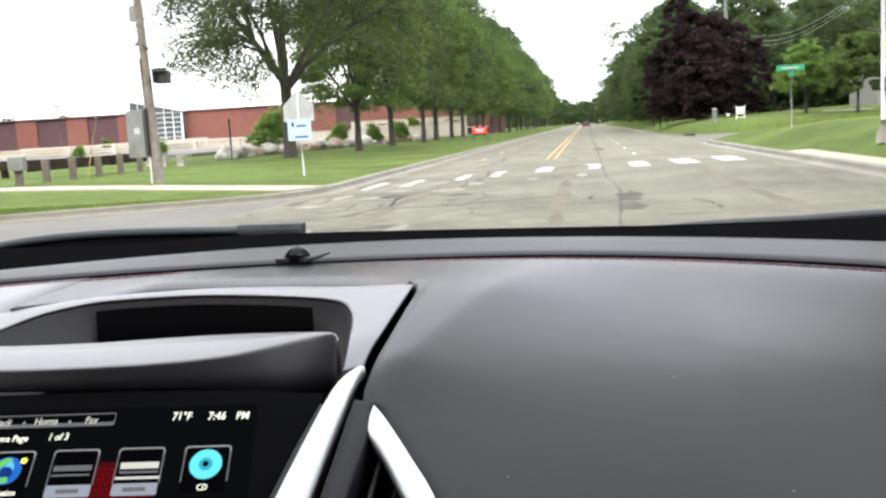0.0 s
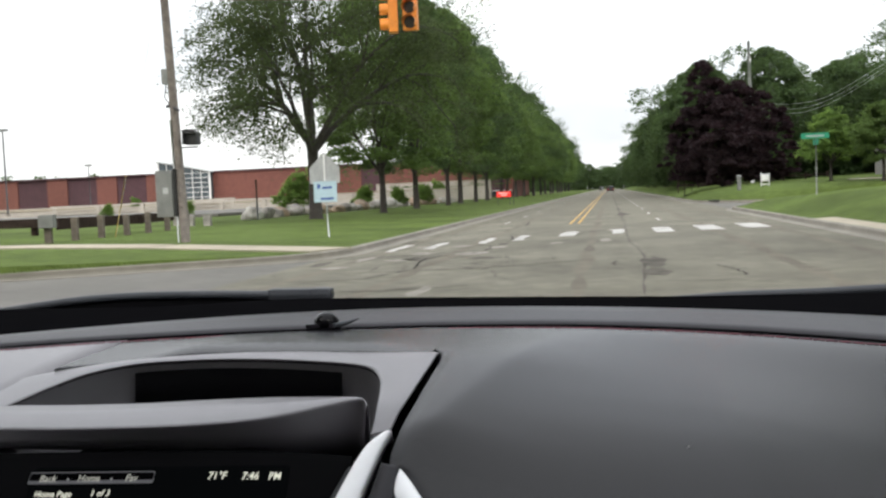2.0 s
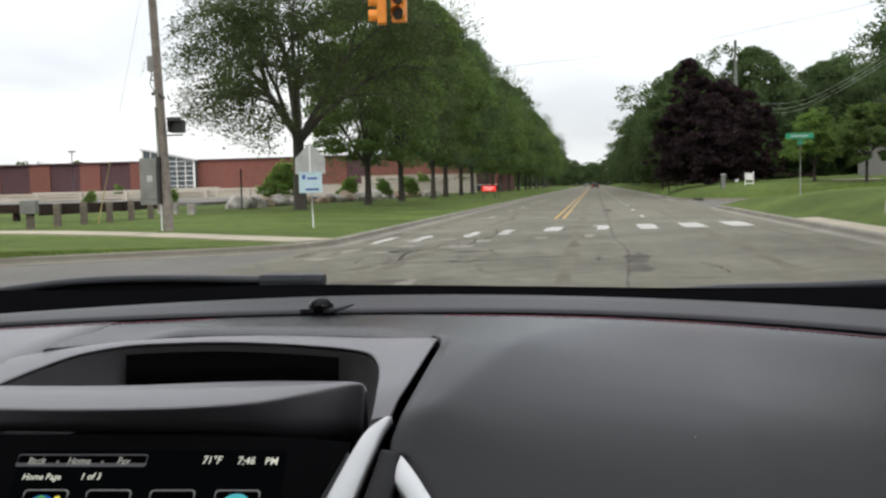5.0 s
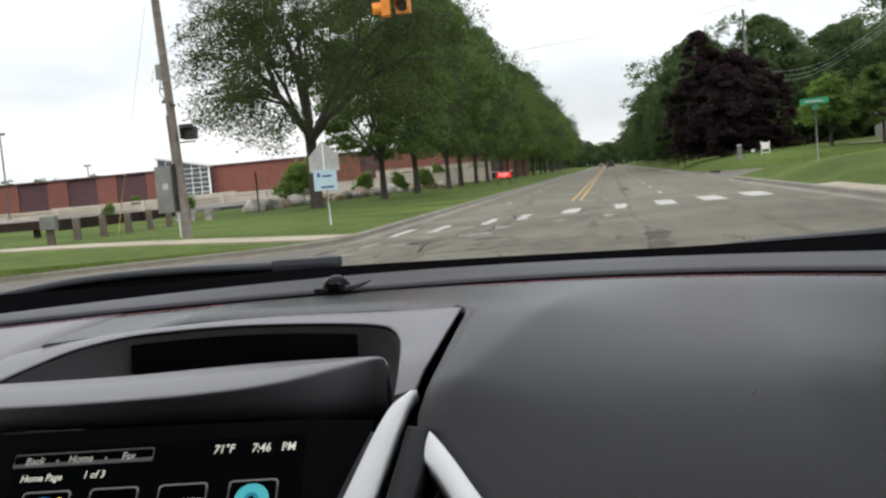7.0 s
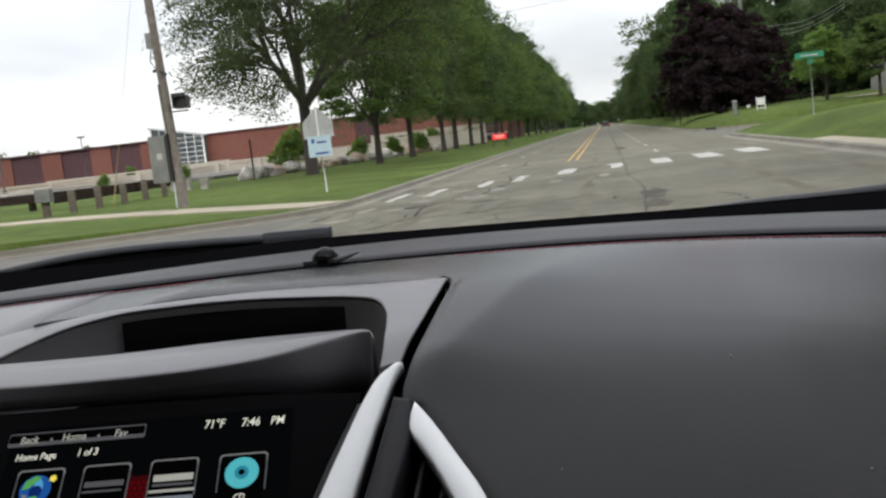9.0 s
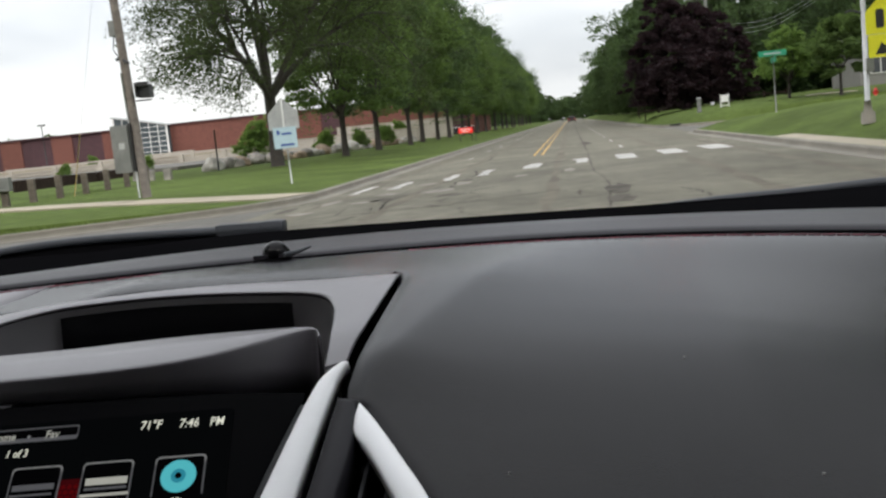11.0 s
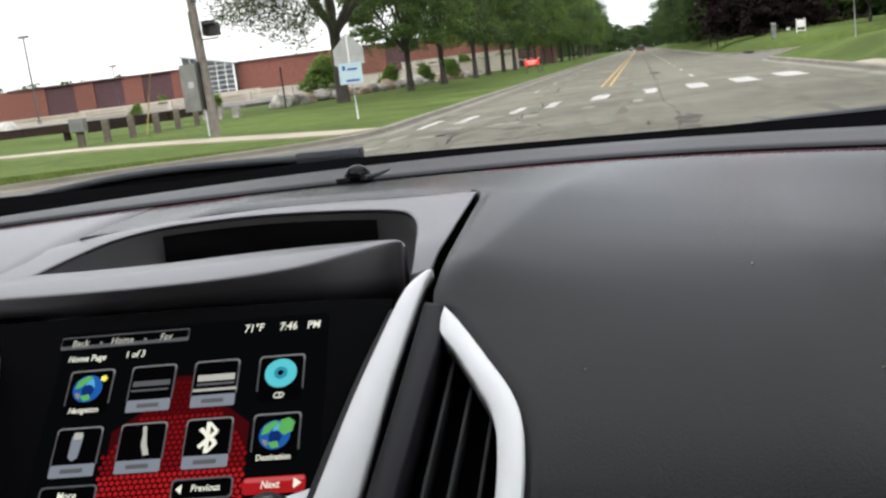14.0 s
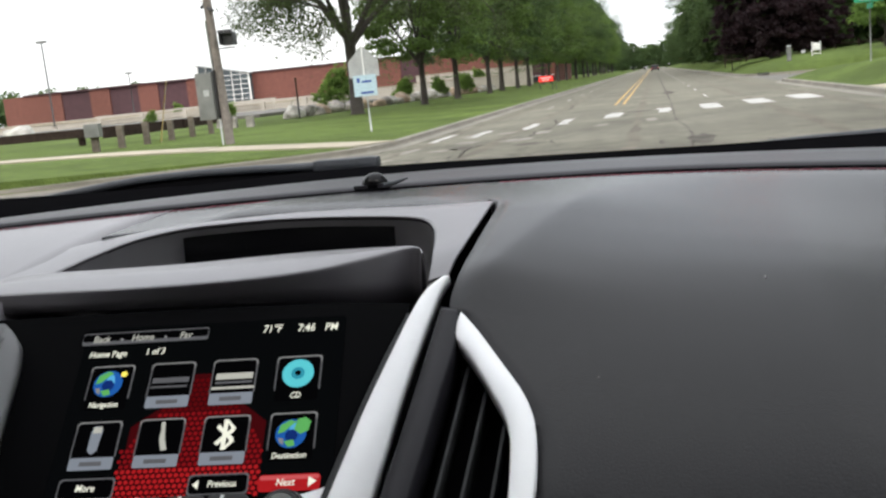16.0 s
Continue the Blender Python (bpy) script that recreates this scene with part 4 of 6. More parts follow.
# silver trim of the stack, right and left, and the plate below
TA_O = [(-0.1112, 0.4793, 1.1878), (-0.1146, 0.4733, 1.1830), (-0.1175, 0.4649, 1.1757), (-0.1215, 0.4489, 1.1619), (-0.1253, 0.4335, 1.1488), (-0.1287, 0.4177, 1.1352), (-0.1316, 0.4005, 1.1203), (-0.1352, 0.3810, 1.1034), (-0.1390, 0.3600, 1.0850)]
TA_I = [(-0.1150, 0.4787, 1.1876), (-0.1240, 0.4712, 1.1818), (-0.1297, 0.4603, 1.1729), (-0.1358, 0.4442, 1.1594), (-0.1419, 0.4277, 1.1454), (-0.1476, 0.4107, 1.1311), (-0.1518, 0.3958, 1.1184), (-0.1565, 0.3799, 1.1048), (-0.1620, 0.3600, 1.0878)]
TA_S = [(-0.1323, 0.4612, 1.1741), (-0.1411, 0.4401, 1.1564), (-0.1471, 0.4237, 1.1425), (-0.1526, 0.4070, 1.1283), (-0.1569, 0.3933, 1.1167), (-0.1608, 0.3796, 1.1050), (-0.1660, 0.3600, 1.0880)]
part("trim_strip", ribbon(TA_O, TA_I, 0.006, 0.0008), M_SILVER, dash, "satin silver trim strip")
part("trim_edge", ribbon([(x + 0.0008, y, z - 0.002) for x, y, z in TA_I[2:]], [(x, y, z - 0.002) for x, y, z in TA_S], 0.008, 0.0002), M_VINYL_DARK, dash, "dark grey strip beside the silver trim")
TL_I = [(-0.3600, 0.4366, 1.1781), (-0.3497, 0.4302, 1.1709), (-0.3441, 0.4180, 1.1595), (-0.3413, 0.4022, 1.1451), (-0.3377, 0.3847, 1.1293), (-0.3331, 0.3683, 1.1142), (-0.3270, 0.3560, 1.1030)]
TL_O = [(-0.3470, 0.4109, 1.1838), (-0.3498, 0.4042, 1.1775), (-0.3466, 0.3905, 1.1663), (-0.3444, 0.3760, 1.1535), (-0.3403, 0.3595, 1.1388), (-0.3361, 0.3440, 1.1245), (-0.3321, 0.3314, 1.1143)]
# darker copy of the silver: the left strip's shade is put into its colour
part("trim_strip", ribbon(TL_I, TL_O, 0.008, 0.0012), M_SILVER_SHADED, dash, "satin silver trim strip with shade in its colour")
part("lower_plate", plate([(-40, -99), (-12, -100.5), (108, -103.2), (126, -104), (138, -101), (150, -97.5), (172, -99), (166, -150), (-36, -150)], SC, -4, 2.0), M_SILVER, dash, "satin silver plate round the buttons")
part("button_panel", plate(rect(-30, 112, -132, -100.5, 3), SC, 0, 2.6), M_PLASTIC_BLACK, dash)
for i in range(6):
    b = part("button", plate(rect(-17.6 + 21.4 * i, 2.8 + 21.4 * i, -126, -101.5, 2.5), SC, 2.0, 4.6), M_BUTTON, dash)
    part("button_mark", plate([(9.6 - 21.4 + 21.4 * i, -106), (11.2 - 21.4 + 21.4 * i, -106), (12.4 - 21.4 + 21.4 * i, -101.8), (10.8 - 21.4 + 21.4 * i, -101.8)], SC, 4.6, 5.0), M_WHITE, b)
knob = part("volume_knob", plate(disc(10.5, 28, 129, -114), SC, 0, 13), M_BUTTON, dash, "round black knob with a chrome ring")
part("knob_cap", plate(disc(7.6, 28, 129, -114), SC, 12, 14.6), M_GREYBOX, knob)
part("knob_rim", plate(disc(9.2, 28, 129, -114), SC, 11, 13.6), M_CHROME, knob)
part("knob_ring", plate(disc(11.8, 28, 129, -114), SC, 0, 9), M_CHROME, knob)

# right air vent
TB_O = [(-0.1005, 0.4537, 1.1737), (-0.0937, 0.4470, 1.1689), (-0.0845, 0.4365, 1.1613), (-0.0755, 0.4255, 1.1534), (-0.0680, 0.4165, 1.1469), (-0.0625, 0.4085, 1.1412), (-0.0585, 0.4000, 1.1350), (-0.0566, 0.3900, 1.1278), (-0.0559, 0.3765, 1.1181), (-0.0563, 0.3653, 1.1101), (-0.0572, 0.3400, 1.0918), (-0.0590, 0.3100, 1.0702)]
TB_I = [(-0.1022, 0.4480, 1.1696), (-0.1022, 0.4405, 1.1642), (-0.0945, 0.4317, 1.1579), (-0.0870, 0.4222, 1.1510), (-0.0795, 0.4115, 1.1433), (-0.0735, 0.4025, 1.1368), (-0.0700, 0.3930, 1.1300), (-0.0686, 0.3836, 1.1232), (-0.0681, 0.3743, 1.1165), (-0.0681, 0.3654, 1.1101), (-0.0690, 0.3400, 1.0918), (-0.0710, 0.3100, 1.0702)]
vent = part("air_vent", loft([[Vector((-0.125, 0.455, 1.146)), Vector((-0.145, 0.33, 1.045))], [Vector((-0.050, 0.43, 1.128)), Vector((-0.050, 0.30, 1.030))]]), M_PLASTIC_BLACK, dash, "black air vent with upright slats")
part("vent_trim", ribbon(TB_I, [(x - 0.0004, y, z) for x, y, z in TB_O], 0.010, 0.0007), M_SILVER, dash, "satin silver vent trim")
part("vent_edge", ribbon([(-0.1024, 0.4545, 1.1742), (-0.1017, 0.4369, 1.1616), (-0.1058, 0.4121, 1.1437), (-0.1089, 0.3917, 1.1290), (-0.1134, 0.3659, 1.1104), (-0.1190, 0.3350, 1.0880)], [(-0.1125, 0.4560, 1.1753), (-0.1143, 0.4433, 1.1662), (-0.1180, 0.4179, 1.1479), (-0.1217, 0.3945, 1.1310), (-0.1265, 0.3660, 1.1105), (-0.1320, 0.3350, 1.0880)], 0.02, 0.001), M_PANEL, dash, "dark grey plastic edge of the vent")
for xa, ya, za, xb, yb, zb in ((-0.0965, 0.4368, 1.1495, -0.1085, 0.3450, 1.0835), (-0.0855, 0.4280, 1.1432, -0.0960, 0.3450, 1.0835), (-0.0745, 0.4130, 1.1323, -0.0810, 0.3450, 1.0835)):
    part("slat", ribbon([(xa, ya, za), (xb, yb, zb)], [(xa + 0.0016, ya + 0.0006, za), (xb + 0.0016, yb + 0.0006, zb)], 0.012, 0.0002, 3), M_VINYL_DARK, vent)
part("vent_tab", boxm(-0.0985, -0.0925, 0.352, 0.358, 1.092, 1.100, 0.001), M_CHROME, vent)

# ---- body of the car: windscreen, wipers, roof, sides ----
car = thing("car", (CX, 0, 0), "dark painted family car waiting at the crossing", "car")
car.matrix_basis = LEAN @ pose(CX, 0, 0)


def car_part(name, bm, material, label="", parent=None):
    bmesh.ops.translate(bm, verts=bm.verts, vec=(-CX, 0, 0))
    return part(name, bm, material, parent or car, label)


def glass_y(x):
    return 0.965 - 0.10 * (x - CX) ** 2


ws = []
for f in (0.0, 0.25, 0.5, 0.75, 1.0):
    ws.append([Vector((CX + (-0.70 + 0.12 * f + (1.40 - 0.24 * f) * i / 16), glass_y(CX - 0.70 + 1.4 * i / 16) + (0.26 - 0.96) * f, 1.213 + 0.40 * f + 0.02 * sin(pi * f))) for i in range(17)])
glass = loft(ws)
bmesh.ops.recalc_face_normals(glass, faces=glass.faces)
if sum(f.normal.z for f in glass.faces) > 0:
    bmesh.ops.reverse_faces(glass, faces=glass.faces)
pane = car_part("windscreen", glass, M_PANE, "clear windscreen glass")
pane.visible_shadow = False
frit = [[], [], []]
for i in range(25):
    x = CX - 0.75 + 1.5 * i / 24
    k = 0.22 * min(0.19, max(0.0, -0.28 - x)) ** 2 - 0.006 * min(max((x - 0.08) / 0.3, 0), 1)
    frit[0].append(Vector((x, lip_y(x) - 0.003, 1.2085))), frit[1].append(Vector((x, glass_y(x) - 0.035, 1.2130 - k))), frit[2].append(Vector((x, glass_y(x) - 0.008, 1.2120 - k)))
car_part("windscreen_edge", loft(frit), M_PLASTIC_BLACK, "black border along the foot of the windscreen")
cowl = [[], [], []]
for i in range(25):
    x = CX - 0.85 + 1.7 * i / 24
    cowl[0].append(Vector((x, glass_y(x) - 0.01, 1.190))), cowl[1].append(Vector((x, glass_y(x) + 0.10, 1.172))), cowl[2].append(Vector((x, glass_y(x) + 0.22, 1.150)))
car_part("cowl", loft(cowl), M_PLASTIC_BLACK)
arm = [(-0.350, 0.975, 1.2140), (-0.4126, 0.975, 1.2148), (-0.4459, 0.975, 1.2150), (-0.5139, 0.975, 1.2143), (-0.5844, 0.975, 1.2105), (-0.6579, 0.975, 1.2020), (-0.7343, 0.972, 1.1907), (-0.860, 0.962, 1.1700)]
wa = spline(arm, 5)
wiper = car_part("wiper", tubem([p.to_tuple() for p in wa], [0.0048] * len(wa), 8), M_WIPER, "black windscreen wiper at rest")
car_part("wiper_tip", boxm(-0.364, -0.290, 0.968, 0.984, 1.2085, 1.2212, 0.0055), M_WIPER, parent=wiper)
car_part("wiper_cap", boxm(-0.316, -0.2895, 0.9665, 0.9855, 1.2080, 1.2218, 0.006), M_WIPER, parent=wiper)
# dark sheet added below the arm to fill the bright gap under it
car_part("wiper_gap_sheet", loft([[p + Vector((0, 0.004, -0.002)) for p in wa], [p + Vector((0, -0.004, -0.010)) for p in wa], [p + Vector((0, -0.008, -0.024)) for p in wa]]), M_PLASTIC_BLACK, parent=wiper)
# dark edge at the right, taken for the bonnet's corner, built as a wiper
arm_b = spline([(0.060, 1.0, 1.2000), (0.1429, 1.0, 1.2060), (0.2249, 1.0, 1.2088), (0.3147, 1.0, 1.2130), (0.420, 0.985, 1.2150), (0.500, 0.97, 1.2120)], 5)
wiper_b = car_part("wiper", tubem([p.to_tuple() for p in arm_b], [0.0048] * len(arm_b), 8), M_WIPER, "black windscreen wiper at rest")
car_part("wiper_gap_sheet", loft([[p + Vector((0, 0.002, -0.002)) for p in arm_b], [p + Vector((0, -0.002, -0.030)) for p in arm_b]]), M_PLASTIC_BLACK, parent=wiper_b)
hood = []
for f in range(9):
    y = 1.13 + 0.85 * f / 8
    hood.append([Vector((CX + 0.84 * (i / 8 - 1), y + 0.0, 1.135 - 0.16 * (f / 8) ** 2 - 0.03 * (abs(i / 8 - 1)) ** 3)) for i in range(17)])
car_part("bonnet", loft(hood), M_CARPAINT, "dark painted bonnet")
car_part("front_end", boxm(CX - 0.86, CX + 0.86, 1.75, 2.08, 0.35, 0.97, 0.06), M_CARPAINT)
roof = []
for f in range(9):
    y = 0.27 - 2.62 * f / 8
    roof.append([Vector((CX + 0.60 * (i / 6 - 1), y, 1.640 + 0.03 * sin(pi * f / 8) - 0.03 * abs(i / 6 - 1) ** 3)) for i in range(13)])
car_part("roof", loft(roof), M_CARPAINT)
# out of view; made pale to reflect light onto the silver trim
car_part("headliner", loft([[p + Vector((0, 0, -0.03)) for p in r] for r in roof]), M_LINER, "unseen pale headliner that bounces light onto the dash")
for sgn, s in ((-1, "left"), (1, "right")):
    X = lambda d: CX + sgn * d
    car_part("front_fender", boxm(min(X(0.80), X(0.90)), max(X(0.80), X(0.90)), 0.85, 1.95, 0.45, 1.10, 0.04), M_CARPAINT)
    for ya, yb in ((-0.12, 0.84), (-1.10, -0.13)):
        d = car_part("door", boxm(min(X(0.80), X(0.91)), max(X(0.80), X(0.91)), ya, yb, 0.32, 1.08, 0.03), M_CARPAINT)
        car_part("door_handle", boxm(min(X(0.91), X(0.935)), max(X(0.91), X(0.935)), ya + 0.05, ya + 0.22, 0.93, 0.96, 0.006), M_CHROME, parent=d)
    car_part("rear_quarter", boxm(min(X(0.78), X(0.90)), max(X(0.78), X(0.90)), -2.35, -1.11, 0.45, 1.08, 0.04), M_CARPAINT)
    car_part("pillar", tubem([(X(0.86), 0.90, 1.09), (X(0.60), 0.26, 1.62)], [0.045, 0.04], 8), M_CARPAINT)
    car_part("pillar", tubem([(X(0.86), -0.12, 1.06), (X(0.62), -0.18, 1.63)], [0.05, 0.045], 8), M_CARPAINT)
    car_part("pillar", tubem([(X(0.86), -1.25, 1.06), (X(0.60), -1.35, 1.63)], [0.07, 0.06], 8), M_CARPAINT)
    car_part("pillar", tubem([(X(0.84), -2.30, 1.06), (X(0.58), -2.15, 1.62)], [0.08, 0.07], 8), M_CARPAINT)
    for y in (1.28, -1.55):
        w = car_part("wheel", tubem([(X(0.70), y, 0.35), (X(0.74), y, 0.35), (X(0.88), y, 0.35), (X(0.91), y, 0.35)], [0.30, 0.35, 0.35, 0.30], 28), M_RUBBER)
        car_part("rim", tubem([(X(0.86), y, 0.35), (X(0.918), y, 0.35)], [0.23, 0.22], 20), M_SILVER, parent=w)
    # windows out of view, tinted to cut the light that enters the cabin
    for name, ya, yb in (("front_window", -0.12, 0.26), ("side_window", -1.24, -0.14), ("side_window", -2.20, -1.30)):
        car_part(name, loft([[Vector((X(0.865), ya, 1.07)), Vector((X(0.865), yb, 1.07))], [Vector((X(0.61), ya, 1.62)), Vector((X(0.61), yb, 1.62))]]), M_TINT_LIGHT if name == "front_window" else M_TINT, "unseen tinted side window that dims the cabin")
    # unseen seats and dark door trims, added to hold back light from behind
    st = car_part("seat", boxm(min(X(0.12), X(0.64)), max(X(0.12), X(0.64)), -0.85, -0.30, 0.42, 0.66, 0.05), M_SEAT)
    car_part("seat_back", boxm(min(X(0.12), X(0.64)), max(X(0.12), X(0.64)), -1.02, -0.84, 0.60, 1.30, 0.05), M_SEAT, parent=st)
    car_part("headrest", boxm(min(X(0.25), X(0.50)), max(X(0.25), X(0.50)), -1.00, -0.88, 1.33, 1.52, 0.04), M_SEAT, parent=st)
    car_part("door_trim", boxm(min(X(0.775), X(0.80)), max(X(0.775), X(0.80)), -1.05, 0.80, 0.40, 1.10, 0.01), M_VINYL_DARK)
car_part("floor_pan", boxm(CX - 0.82, CX + 0.82, -2.35, 1.75, 0.24, 0.36, 0.02), M_PLASTIC_BLACK)
# unseen too, dark so that little light comes from the rear
car_part("rear_window", loft([[Vector((CX - 0.80, -2.37, 1.07)), Vector((CX + 0.80, -2.37, 1.07))], [Vector((CX - 0.58, -2.30, 1.62)), Vector((CX + 0.58, -2.30, 1.62))]]), M_TINT, "unseen dark rear window that dims the cabin")
car_part("tailgate", boxm(CX - 0.80, CX + 0.80, -2.42, -2.32, 0.40, 1.08, 0.04), M_CARPAINT)


# ---- trees ----
def tree_data(seed, height, radius, trunk_r, fork, leaves, leaf, droop=0.0, shape="vase", clear=0.25, fill=0.0, low=0.35):
    """Wood as a bmesh, leaves as arrays: a trunk that forks into limbs, twigs with clumps of leaves."""
    rnd = random.Random(seed)
    bm = bmesh.new()
    tips = []
    lean = rnd.uniform(-0.03, 0.03)
    top = Vector((lean * fork, rnd.uniform(-0.03, 0.03) * fork, fork))
    tube(bm, [(0, 0, -0.2), (0, 0, 0.1), (lean * fork * 0.4, 0, fork * 0.45), top], [trunk_r * 1.7, trunk_r * 1.15, trunk_r * 0.92, trunk_r * 0.9], 10)

    def grow(p, d, length, r, level):
        pts, rad = [p], [r]
        q, dd = p.copy(), d.normalized()
        n = 4
        for k in range(n):
            dd = (dd + Vector((rnd.gauss(0, 0.16), rnd.gauss(0, 0.16), rnd.gauss(0.05, 0.10) - droop * level * 0.08))).normalized()
            q = q + dd * length / n
            pts.append(q.copy()), rad.append(r * (1 - 0.6 * (k + 1) / n))
            if level >= 2:
                tips.append(q.copy())
            if level < 3 and k >= 1:
                for _ in range(2 if level < 2 else 1):
                    side = Vector((rnd.gauss(0, 1), rnd.gauss(0, 1), rnd.gauss(0.15, 0.5)))
                    side = (side - dd * side.dot(dd)).normalized()
                    grow(q, dd * 0.75 + side * rnd.uniform(0.5, 0.95), length * rnd.uniform(0.45, 0.62), rad[-1] * 0.62, level + 1)
        tube(bm, pts, [max(x, 0.008) for x in rad], 7 if level < 2 else 4, cap=False)
        if level < 3:
            grow(q, dd, length * 0.5, rad[-1], level + 1)
        tips.append(q.copy())

    limbs = rnd.randint(6, 8)
    for k in range(limbs):
        a = 2 * pi * k / limbs + rnd.uniform(-0.3, 0.3)
        out = rnd.uniform(0.35, 1.0) if shape == "vase" else rnd.uniform(0.6, 1.3)
        start = top * rnd.uniform(0.85, 1.0)
        grow(start, Vector((cos(a) * out, sin(a) * out, 1.0)), (height - fork) * rnd.uniform(0.42, 0.58), trunk_r * rnd.uniform(0.45, 0.6), 1)
    grow(top, Vector((rnd.uniform(-0.1, 0.1), rnd.uniform(-0.1, 0.1), 1)), (height - fork) * 0.62, trunk_r * 0.6, 1)
    T = np.array([t.to_tuple() for t in tips])
    # fit the crown into its measure
    ext = np.percentile(np.hypot(T[:, 0], T[:, 1]), 96)
    k_r, k_z = radius / ext, (height - fork * 0.9) / (np.percentile(T[:, 2], 99) - fork * 0.9)
    for v in bm.verts:
        if v.co.z > fork * 0.9:
            f = min(1.0, (v.co.z - fork * 0.9) / 1.0)
            v.co.x *= 1 + (k_r - 1) * f
            v.co.y *= 1 + (k_r - 1) * f
            v.co.z = fork * 0.9 + (v.co.z - fork * 0.9) * k_z
    T[:, :2] *= k_r
    T[:, 2] = fork * 0.9 + np.maximum(T[:, 2] - fork * 0.9, -fork * (0.9 - clear) if droop else 0) * k_z
    rs = np.random.RandomState(seed)
    idx = rs.randint(0, len(T), leaves)
    sigma = 0.030 * height * rs.uniform(0.5, 1.2, (leaves, 1))
    C = T[idx] + rs.normal(0, 1, (leaves, 3)) * sigma * np.array([1, 1, 0.62])
    C[:, 2] = np.maximum(C[:, 2], fork * clear * 1.6 + 0.5)
    if fill:        # clumps on the outside of a lumpy crown
        m = int(leaves * fill)
        C[:m] = clumps(rs, m, int(60 + 2.2 * height * radius), radius, height * low, height, seed)
    return bm, C, leaf


def clumps(rs, m, count, radius, foot, top, seed):
    """Leaves gathered into drooping sprays on the outside of a lumpy crown that narrows to its top."""
    h = rs.uniform(0, 1, count) ** 0.85
    a = np.arange(count) * 2.39996 + rs.normal(0, 0.35, count)
    prof = np.minimum(1.0, 0.62 + 1.5 * h) * (1 - h ** 2.3) ** 0.62
    lump = 0.86 + 0.12 * np.sin(3 * a + 6 * h + seed) + 0.10 * np.sin(5 * a - 11 * h + 2 * seed)
    r = radius * prof * lump * rs.uniform(0.72, 1.03, count)
    mid = np.stack([r * np.cos(a), r * np.sin(a), foot + (top - foot) * h], 1)
    out = np.stack([np.cos(a), np.sin(a), np.zeros(count)], 1)
    k = rs.randint(0, count, m)
    size = (0.115 * radius * rs.uniform(0.65, 1.35, count))[k][:, None]
    d = rs.normal(0, 1, (m, 3))
    d /= np.linalg.norm(d, axis=1)[:, None] * rs.uniform(0.85, 2.6, (m, 1)) ** 0.5
    reach = (d * out[k]).sum(1)
    p = mid[k] + d * size * np.array([1.35, 1.35, 0.62])
    p[:, 2] -= 0.45 * size[:, 0] * np.maximum(reach, 0) ** 2
    return p


def lobes(n, parts, seed):
    """Leaf sprays over several tapered lobes (x, y, radius, foot, top): a crown with more than one head."""
    rs = np.random.RandomState(seed)
    area = sum(p[2] * (p[4] - p[3]) for p in parts)
    out = []
    for k, (x, y, r, z0, z1) in enumerate(parts):
        share = r * (z1 - z0) / area
        out.append(clumps(rs, int(n * share), int(620 * share), r, z0, z1, seed + k) + np.array([x, y, 0]))
    return np.concatenate(out)


def leaf_mesh(name, C, size, seed, flat=0.5):
    """Many small folded leaf sprays as one mesh."""
    rs = np.random.RandomState(seed)
    n = len(C)
    a = rs.normal(0, 1, (n, 3))
    a[:, 2] *= 0.6
    a /= np.linalg.norm(a, axis=1)[:, None]
    b = rs.normal(0, 1, (n, 3))
    b -= a * (a * b).sum(1)[:, None]
    b /= np.linalg.norm(b, axis=1)[:, None]
    c = np.cross(a, b)
    s = size * rs.uniform(0.6, 1.35, (n, 1))
    q = np.stack([C - a * s, C + b * s * flat + c * s * 0.12, C + a * s, C - b * s * flat + c * s * 0.12], 1).reshape(-1, 3)
    me = bpy.data.meshes.new(name)
    me.vertices.add(4 * n), me.loops.add(4 * n), me.polygons.add(n)
    me.vertices.foreach_set("co", q.ravel())
    me.loops.foreach_set("vertex_index", np.arange(4 * n, dtype=np.int32))
    me.polygons.foreach_set("loop_start", np.arange(0, 4 * n, 4, dtype=np.int32))
    me.polygons.foreach_set("loop_total", np.full(n, 4, dtype=np.int32))
    me.update()
    return me


def tree(name, at, data, leaf_material, label, group="", rz=0.0, bark=M_BARK, flat=0.5, seed=5):
    bm, C, size = data
    t = thing(name, at, label, "tree", group, rz=rz)
    part("trunk", bm, bark, t)
    me = leaf_mesh("crown", C, size, seed, flat)
    me.materials.append(leaf_material)
    new("crown", me).parent = t
    return t


def plant(src, x, y, z, rz, s, sz=None):
    ob = copy_thing(src, pose(x, y, z, 0, 0, rz))
    ob.scale = (s, s, sz or s)
    return ob


G_ROW = "row of trees along the road"
# first tree of the far row: open vase crown
tree("tree", (-14.6, 47.0, 0.33), tree_data(11, 14.0, 7.4, 0.30, 3.7, 82000, 0.071, droop=1.3, fill=0.28, low=0.25), M_LEAF_GREY, "tall leafy tree with an open spreading crown on the lawn", G_ROW, rz=40)
row_b = tree("tree", (-13.8, 58.5, 0.33), tree_data(12, 14.2, 4.9, 0.21, 2.5, 46000, 0.112, droop=1.0, fill=0.72, low=0.19), M_LEAF, "dense green tree on the lawn", G_ROW, rz=10)
row_c = tree("tree", (-14.0, 70.0, 0.33), tree_data(13, 15.6, 5.1, 0.23, 2.7, 46000, 0.112, droop=0.9, fill=0.72, low=0.17), M_LEAF_DARK, "dense dark green tree on the lawn", G_ROW, rz=80)
rnd = random.Random(77)
